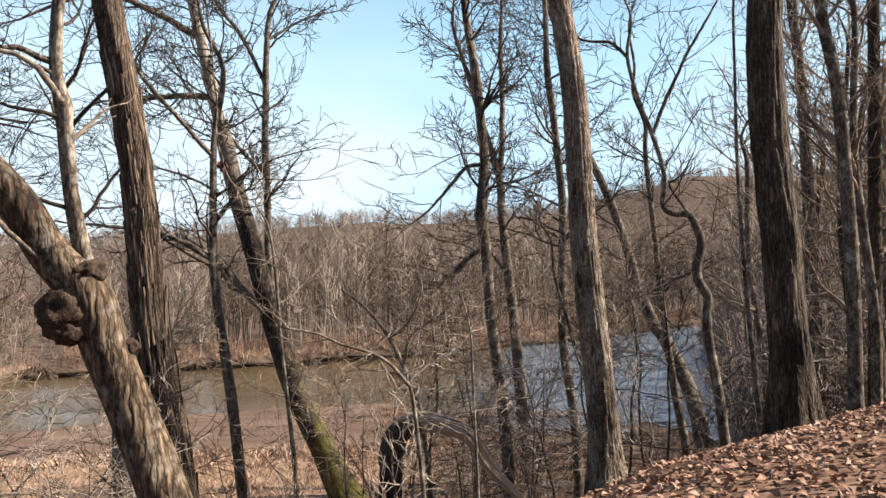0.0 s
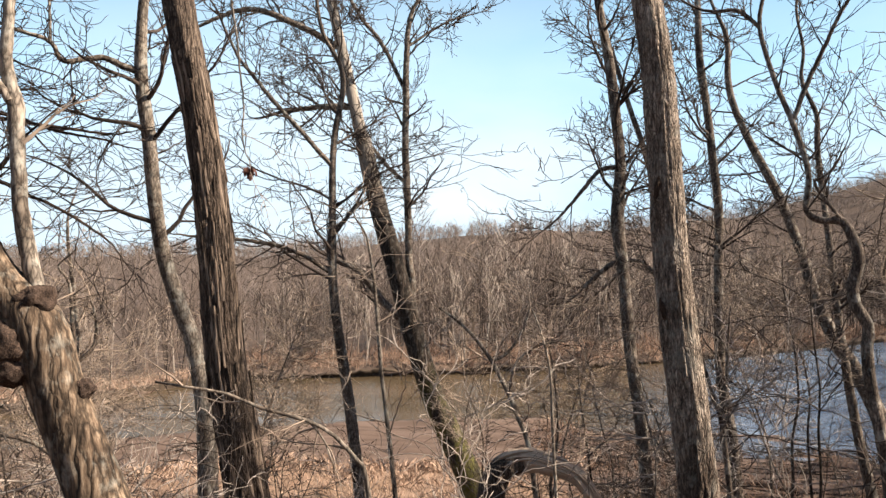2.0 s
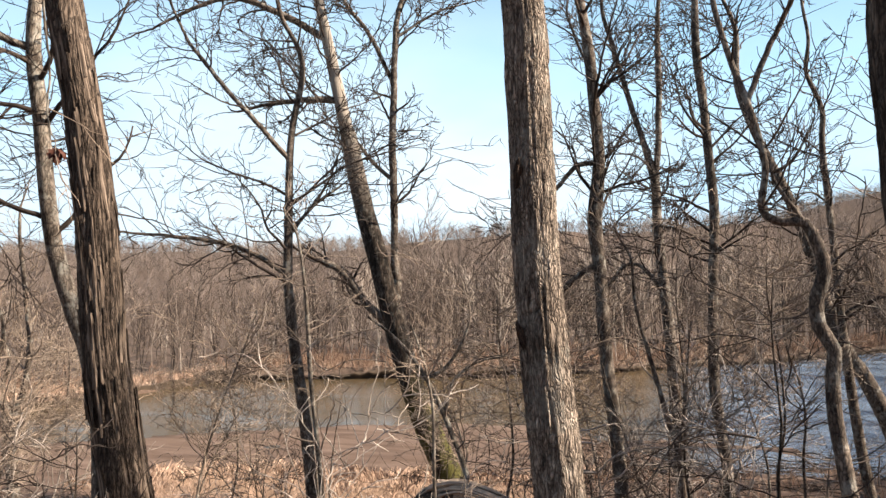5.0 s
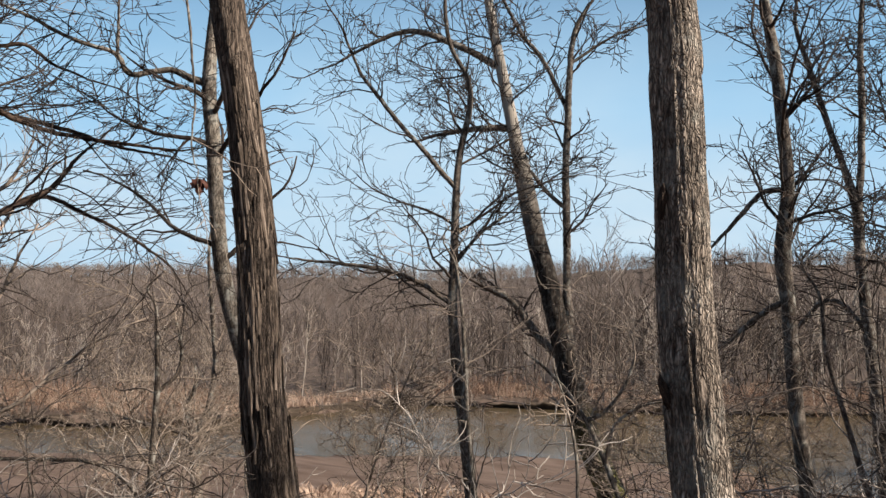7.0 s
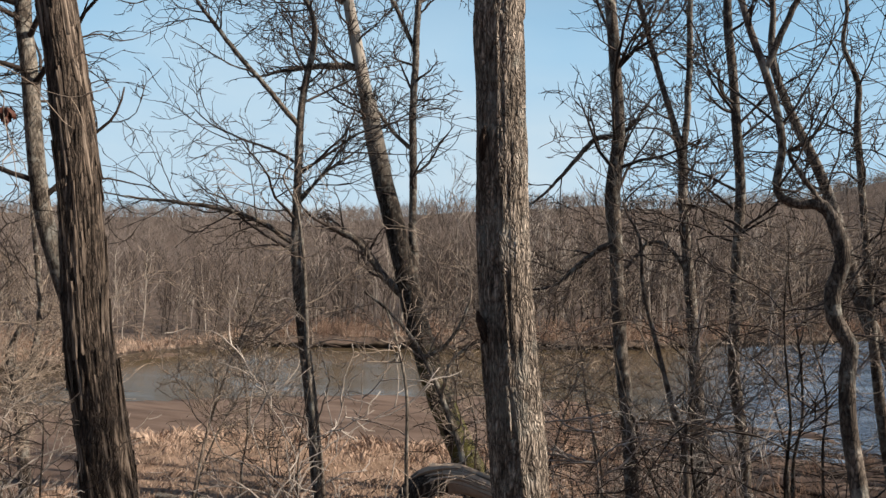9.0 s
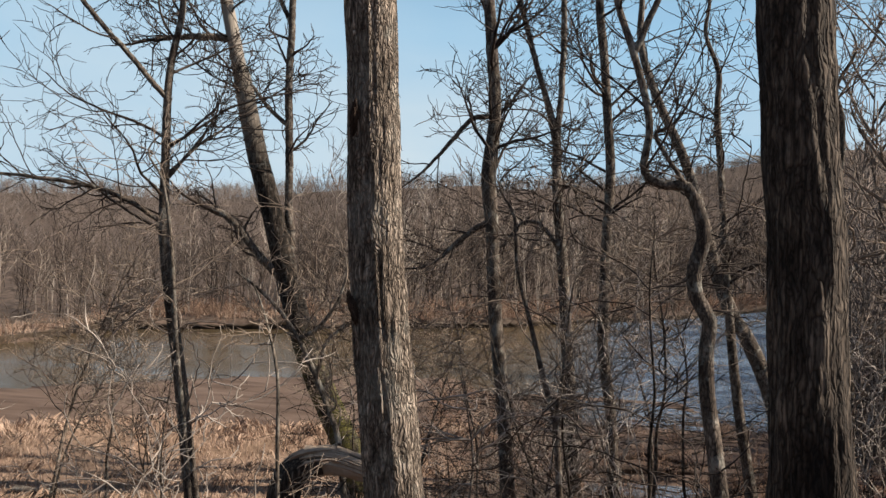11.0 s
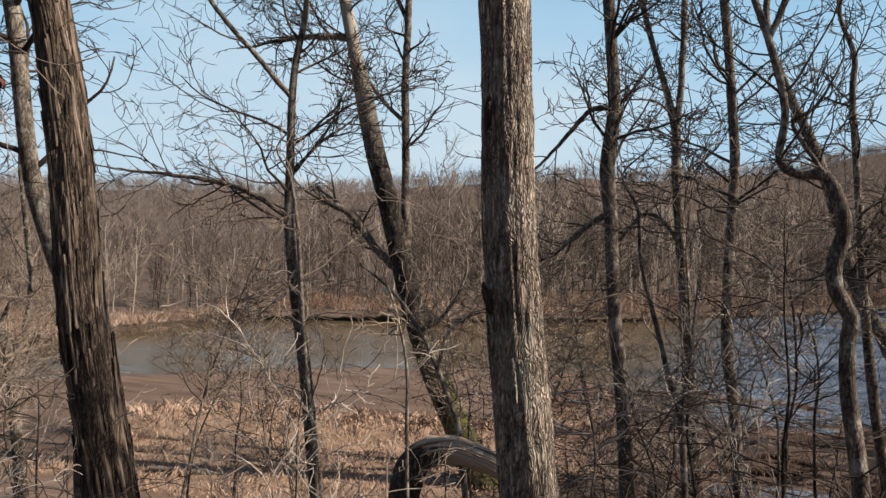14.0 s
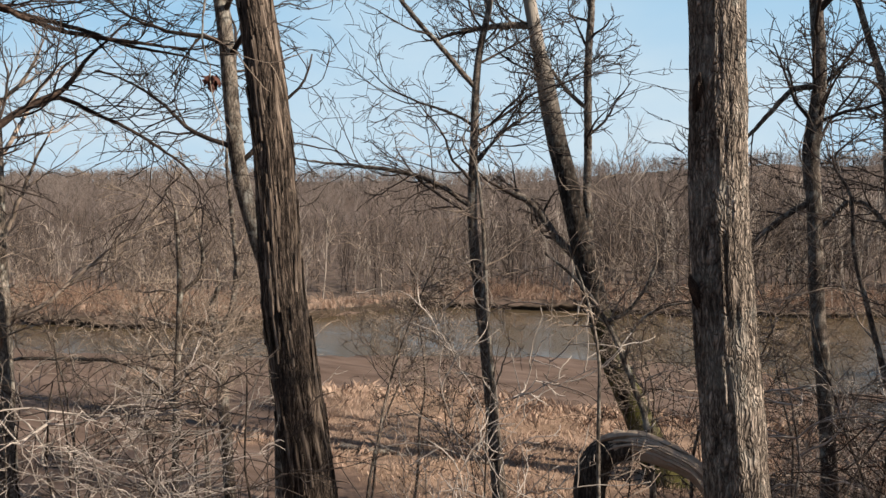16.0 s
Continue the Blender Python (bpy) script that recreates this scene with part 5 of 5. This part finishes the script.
def build_woods():
    rng = np.random.default_rng(71)
    past = lambda x, y: y - far_shore_y(x)
    east = lambda x, y: x - right_shore_x(y)
    sector = lambda x, y: (x > -1.55 * y - 5) & (x < 0.75 * y + 8)
    tall = [wild_tree(100 + i, 13 + 3 * (i % 3), 22, 5, 0.125, 0.03, 0.2) for i in range(7)]
    mid = [wild_tree(120 + i, 12 + 2 * (i % 3), 12, 2, 0.14, 0.05, 0.25, 3) for i in range(6)]
    thin = [crown_fan(140 + i, 10 + i % 3, 16, 0.065) for i in range(6)]
    low = [bush(160 + i, 2.2, 10, 0.028) for i in range(5)]
    west_low = lambda p: np.array([0.5 + 0.5 * min(1.0, max(0.0, (x + 62) / 25)) for x, _ in p])
    p = scatter(rng, 330, (-150, 90), (20, 240), lambda x, y: (past(x, y) > 3) & (past(x, y) < 38) & (east(x, y) < 0) & sector(x, y))
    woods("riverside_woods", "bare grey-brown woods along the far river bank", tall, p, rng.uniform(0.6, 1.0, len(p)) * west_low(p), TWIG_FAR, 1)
    # Much paler wood than the riverside trees around.
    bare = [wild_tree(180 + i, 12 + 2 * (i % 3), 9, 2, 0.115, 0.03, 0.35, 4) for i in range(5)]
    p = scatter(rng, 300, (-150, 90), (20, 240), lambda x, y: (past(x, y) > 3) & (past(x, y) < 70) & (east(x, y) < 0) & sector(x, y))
    woods("pale_woods", "pale trunks among the riverside woods", bare, p, rng.uniform(0.6, 1.05, len(p)) * west_low(p), TWIG_BRIGHT, 9)
    p = scatter(rng, 1100, (-260, 140), (40, 360), lambda x, y: (past(x, y) >= 34) & (past(x, y) < 150) & sector(x, y))
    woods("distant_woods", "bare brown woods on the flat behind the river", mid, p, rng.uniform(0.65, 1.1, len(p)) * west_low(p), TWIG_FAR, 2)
    p = scatter(rng, 2600, (-700, 300), (110, 700), lambda x, y: (past(x, y) >= 130) & (past(x, y) < 385) & (y < 620) & sector(x, y))
    woods("ridge_woods", "bare woods on the distant ridge, haze put into their colour", thin, p, rng.uniform(0.75, 1.15, len(p)), TWIG_HAZE_SUN, 3)
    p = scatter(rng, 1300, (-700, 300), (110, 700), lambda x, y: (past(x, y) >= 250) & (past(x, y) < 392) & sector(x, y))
    woods("upper_ridge_woods", "grey-brown bare woods high on the far ridge", thin, p, rng.uniform(0.8, 1.3, len(p)), TWIG_HAZE_SUN, 12)
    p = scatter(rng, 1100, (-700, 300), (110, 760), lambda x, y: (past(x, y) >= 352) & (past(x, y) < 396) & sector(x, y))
    woods("crest_woods", "bare trees along the crest of the far ridge", thin, p, 0.45 + 0.75 * rng.random(len(p)) ** 2, TWIG_HAZE_SUN, 8)
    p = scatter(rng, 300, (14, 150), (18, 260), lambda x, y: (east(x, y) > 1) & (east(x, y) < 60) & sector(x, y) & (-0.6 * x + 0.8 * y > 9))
    woods("hillside_woods", "dense bare woods on the east hillside", tall, p, rng.uniform(0.6, 1.15, len(p)), TWIG_HAZE_SUN, 4)
    # Unseen woods behind the camera, added to hold back sky light.
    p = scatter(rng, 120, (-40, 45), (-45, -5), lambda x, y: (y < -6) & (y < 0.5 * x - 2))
    woods("sky_blocking_woods", "unseen bare woods behind the camera, added to block sky light", mid, p, rng.uniform(0.8, 1.2, len(p)), TWIG_FAR, 7)
    p = scatter(rng, 720, (-120, 80), (20, 220), lambda x, y: (past(x, y) > 0.3) & (past(x, y) < 14) & (east(x, y) < 0) & sector(x, y))
    woods("bank_brush", "reddish-brown brush along the far bank", low, p, rng.uniform(0.4, 1.3, len(p)), TWIG_RED, 5)
    p = scatter(rng, 230, (-7, 14), (36, 66), lambda x, y: (height(x, y) > -9.9) & (x > -7 + 0.3 * (60 - y)))
    woods("flat_brush", "low dead brush and stalks on the muddy flat", low, p, rng.uniform(0.2, 0.6, len(p)), TWIG_RED, 10)
    p = scatter(rng, 400, (10, 70), (18, 130), lambda x, y: (east(x, y) > 1.5) & (east(x, y) < 30) & (-0.6 * x + 0.8 * y > 10))
    woods("hillside_brush", "tangled brush under the hillside trees", low, p, rng.uniform(0.9, 2.6, len(p)), TWIG_HAZE_SUN, 6)


build_woods()


# ---- grass on the flat, leaf litter at the brink ----
def dry_grass():
    rng = np.random.default_rng(81)
    xs, ys = rng.uniform(-60, 6, 190000), rng.uniform(24, 62, 190000)
    s = -0.6 * xs + 0.8 * ys
    near = np.interp(xs, GRASS_EDGE[:, 0], GRASS_EDGE[:, 1]) + 0.8 * wobble(xs, ys, 2.1, 2.0)
    patch = wobble(xs, ys, 2.3, 1.0) + 0.7 * wobble(xs, ys, 0.9, 2.0)
    edge = np.exp(-((near - ys - 1.5) / 1.6) ** 2)
    keep = (s > 28) & (ys < near - 0.3) & (rng.random(len(xs)) < 0.25 + 0.35 * (patch > -0.2) + 0.6 * edge) & (grass_side(xs, ys) > 0.3 + 0.4 * rng.random(len(xs)))
    x, y, edge = xs[keep], ys[keep], edge[keep]
    z = height(x, y)
    n = len(x)
    tall = (0.12 + 0.25 * rng.random(n) ** 2) * (1 + 0.8 * edge) * (1 + 0.5 * wobble(x, y, 0.5, 3.0))
    a = rng.random(n) * 6.283
    lean = (np.stack([wobble(x, y, 0.7, 1.0), wobble(x, y, 0.6, 4.0)], -1) * 0.6 + rng.normal(size=(n, 2)) * 0.4) * tall[:, None]
    w = 0.008 + 0.018 * rng.random(n)
    dx, dy = np.cos(a) * w, np.sin(a) * w
    v = np.stack([np.stack([x - dx, y - dy, z - 0.03], -1), np.stack([x + dx, y + dy, z - 0.03], -1),
                  np.stack([x + lean[:, 0] * 0.5 + dx * 0.7, y + lean[:, 1] * 0.5 + dy * 0.7, z + tall * 0.7], -1),
                  np.stack([x + lean[:, 0], y + lean[:, 1], z + tall], -1)], 1).reshape(-1, 3)
    i = np.arange(n)[:, None] * 4
    me = make_mesh("dry_grass", v, np.concatenate([i + (0, 1, 2), i + (0, 2, 3)]), np.zeros((0, 4), int), GRASS_DRY, False)
    tagged(new("dry_grass", me), "flattened straw-coloured grass on the river flat", "grass", kind="stuff")


def leaf_litter():
    rng = np.random.default_rng(82)
    shapes = [leaf_shape(rng, 0.062, 4) for _ in range(10)]
    bag = Bag()
    meshes = []
    for v, q in shapes:
        one = Bag()
        one.add(v - (0, 0.03, 0), q)
        meshes.append(one.mesh("leaf", LEAF))
    count, single = 0, 0
    while count < 26000:
        x, y = rng.uniform(-7, 15), rng.uniform(-7, 13.5)
        s = -0.6 * x + 0.8 * y
        away = max(0.0, -x, 4.8 - y, x - 11)
        if rng.random() > 0.2 + 0.8 * math.exp(-away * 1.2):
            continue
        if s > 9.0 or (s > 6.5 and rng.random() < 0.5) or (x < 1.5 and rng.random() < 0.5):
            continue
        z = float(height(x, y)) + 0.012 + 0.02 * rng.random()
        m = pose(x, y, z, rng.normal() * 22, rng.normal() * 22, rng.random() * 360) @ Matrix.Diagonal((*([0.75 + 0.6 * rng.random()] * 3), 1))
        j = int(rng.integers(10))
        if single < 300 and 3.5 < x < 7.0 and 6.5 < y < 10.5:
            ob = part("leaf", meshes[j], ground)
            ob.matrix_basis = m
            single += 1
        else:
            v, q = shapes[j]
            a = np.array(m)
            bag.add((v - (0, 0.03, 0)) @ a[:3, :3].T + a[:3, 3], q)
        count += 1
    tagged(new("leaf_litter", bag.mesh("leaf_litter", LEAF)), "deep litter of curled red-brown fallen leaves", "leaves", kind="stuff")


# ---- dead wood ----
def log(name, label, a, b, r, seed, material=BARK_KNOT):
    rng = np.random.default_rng(seed)
    a, b = np.array(a, float), np.array(b, float)
    pts = np.linspace(a, b, 7)
    pts[1:-1] += rng.normal(size=(5, 3)) * np.linalg.norm(b - a) * 0.02
    line = smooth_line(np.column_stack([pts, np.linspace(r, r * 0.55, 7)]), 0.15)
    mid = line[0, :3].copy()
    line[:, :3] -= mid
    root = empty(name, mid, label, "log")
    part("trunk", stem_mesh("trunk", line, material, rng, 12, 0.12), root)
    for _ in range(3):
        p, d, rr = along(rng, line, 0.3, 0.95)
        one = Bag()
        sprout(one, rng, p, tilted(rng, d, 0.9), np.linalg.norm(b - a) * 0.2, rr * 0.4, 2, ((0, 0), 0.15, 0.1, 0.7, 0.01))
        part("branch_stub", one.mesh("branch_stub", material), root)
    return root


def root_wad():
    """The dark undercut root mass on the far bank."""
    rng = np.random.default_rng(91)
    root = empty("root_wad", (-49.2, 91.0, -10.0), "dark upturned root mass on the far bank", "root wad")
    bm = bmesh.new()
    bmesh.ops.create_icosphere(bm, subdivisions=4, radius=1)
    for v in bm.verts:
        c = v.co.copy()
        v.co = c * (1 + 0.4 * noise.noise(c * 1.4) + 0.2 * noise.noise(c * 4))
    me = bpy.data.meshes.new("root_ball")
    bm.to_mesh(me)
    bm.free()
    me.materials.append(SOIL_SHADE)
    ob = part("root_ball", me, root)
    ob.matrix_basis = Matrix.LocRotScale((0, 0, 0.4), Euler((0, 0, 0.4)), (2.2, 1.0, 0.9))
    for i in range(14):
        one = Bag()
        d = unit(np.array((rng.normal(), rng.normal() - 0.4, 0.3 + 0.5 * rng.random())))
        sprout(one, rng, np.array((rng.normal() * 1.2, -0.3, 0.5)), d, 1.8, 0.07, 0, ((2,), 0.25, 0.0, 0.8, 0.02))
        part("root", one.mesh("root", BARK_KNOT), root)


def dead_wood():
    rng = np.random.default_rng(92)
    root_wad()
    log("fallen_log", "dark log lying along the muddy edge", (3, 46, -9.6), (11, 47.5, -9.7), 0.22, 1)
    log("fallen_log", "long dark log half sunk in wet mud", (4, 50, -9.75), (13, 49, -9.8), 0.18, 2)
    log("fallen_log", "weathered log across the flat", (-20, 36, -9.5), (-13, 37.5, -9.5), 0.16, 3, BARK_GREY)
    log("fallen_log", "short dark driftwood log at the water", (-30, 33, -9.6), (-25, 32, -9.6), 0.2, 4)
    log("fallen_log", "branchy log resting on the slope", (1.8, 22.0, -6.6), (5.2, 23.5, -5.4), 0.13, 5, BARK_DARK)
    for i in range(7):
        x = rng.uniform(-75, 10)
        y = float(far_shore_y(x)) - 0.5
        a = rng.normal() * 0.3
        n = rng.uniform(4, 9)
        log("drift_log", "drift log stranded under the far bank", (x, y, -9.85), (x + n * math.cos(a), y + n * math.sin(a) + 0.4 * n * 0.4, -9.6), 0.22, 20 + i)


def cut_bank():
    """Undercut soil lip along the far water's edge, coloured dark for its shade."""
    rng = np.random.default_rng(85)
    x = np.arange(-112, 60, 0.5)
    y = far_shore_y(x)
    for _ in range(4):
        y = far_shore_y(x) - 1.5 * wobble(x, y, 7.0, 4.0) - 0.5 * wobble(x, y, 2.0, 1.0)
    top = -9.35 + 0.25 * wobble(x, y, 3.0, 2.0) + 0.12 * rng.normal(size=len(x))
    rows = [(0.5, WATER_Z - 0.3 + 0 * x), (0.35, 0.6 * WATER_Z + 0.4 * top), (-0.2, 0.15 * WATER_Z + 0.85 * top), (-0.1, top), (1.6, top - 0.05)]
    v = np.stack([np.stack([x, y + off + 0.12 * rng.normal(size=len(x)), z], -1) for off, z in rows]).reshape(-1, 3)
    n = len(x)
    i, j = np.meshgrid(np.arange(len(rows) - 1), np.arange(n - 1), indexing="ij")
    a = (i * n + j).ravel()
    me = make_mesh("river_bank", v, np.zeros((0, 3), int), np.stack([a, a + 1, a + n + 1, a + n], -1), SOIL_SHADE)
    tagged(new("river_bank", me), "undercut soil bank along the far shore, shade put into its dark colour", "bank", kind="structure")


def bank_grass():
    """Tan tussocks on top of the far bank and on the low point to the west."""
    rng = np.random.default_rng(83)
    spots = scatter(rng, 1900, (-120, 60), (20, 200), lambda x, y: (y - far_shore_y(x) > 2.2) & (y - far_shore_y(x) < 6 + 14 * (x < -42)) & (wobble(x, y, 5.0, 1.0) > -0.35))
    x, y = np.repeat(np.array(spots), 16, axis=0).T
    n = len(x)
    x, y = x + rng.normal(size=n) * 0.35, y + rng.normal(size=n) * 0.35
    z = height(x, y)
    tall = 0.25 + 0.75 * rng.random(n)
    a = rng.random(n) * 6.283
    dx, dy = 0.05 * np.cos(a), 0.05 * np.sin(a)
    lean = rng.normal(size=(n, 2)) * 0.35 * tall[:, None]
    v = np.stack([np.stack([x - dx, y - dy, z - 0.05], -1), np.stack([x + dx, y + dy, z - 0.05], -1),
                  np.stack([x + lean[:, 0], y + lean[:, 1], z + tall], -1)], 1).reshape(-1, 3)
    me = make_mesh("bank_grass", v, np.arange(n)[:, None] * 3 + np.array((0, 1, 2)), np.zeros((0, 4), int), GRASS_DRY, False)
    tagged(new("bank_grass", me), "tan dead tussocks along the far bank", "grass", kind="stuff")


def flood_wrack():
    """Dead sticks that the river left lying on the mud."""
    rng = np.random.default_rng(84)
    bag = Bag()
    for x, y in scatter(rng, 340, (-9, 15), (36, 66), lambda x, y: (-0.6 * x + 0.8 * y > 24) & (x > -9 + 0.35 * (62 - y))):
        long, a = 0.6 + 3.2 * rng.random() ** 2, rng.normal() * 0.5
        u = np.linspace(-0.5, 0.5, 6) * long
        px, py = x + u * math.cos(a), y + u * math.sin(a) + np.cumsum(rng.normal(size=6) * 0.05 * long)
        r = (0.018 + 0.045 * rng.random() ** 2) * np.linspace(1, 0.5, 6)
        pz = np.maximum(height(px, py), WATER_Z) + r + 0.05 + np.abs(np.cumsum(rng.normal(size=6) * 0.05))
        tube(bag, np.stack([px, py, pz], -1), r, 5)
        for _ in range(2):
            i = int(rng.integers(1, 5))
            d = unit(np.array((rng.normal(), rng.normal(), 0.5 + rng.random())))
            sprout(bag, rng, np.array((px[i], py[i], pz[i])), d, 0.3 * long, 0.012, 0, ((1,), 0.2, 0.0, 0.8, 0.009))
    tagged(new("flood_wrack", bag.mesh("flood_wrack", TWIG_DARK)), "dark dead sticks strewn over the wet mud", "driftwood", kind="stuff")


dead_wood()
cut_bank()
bank_grass()
flood_wrack()
dry_grass()
leaf_litter()
bark_plates(shagbark, 260)
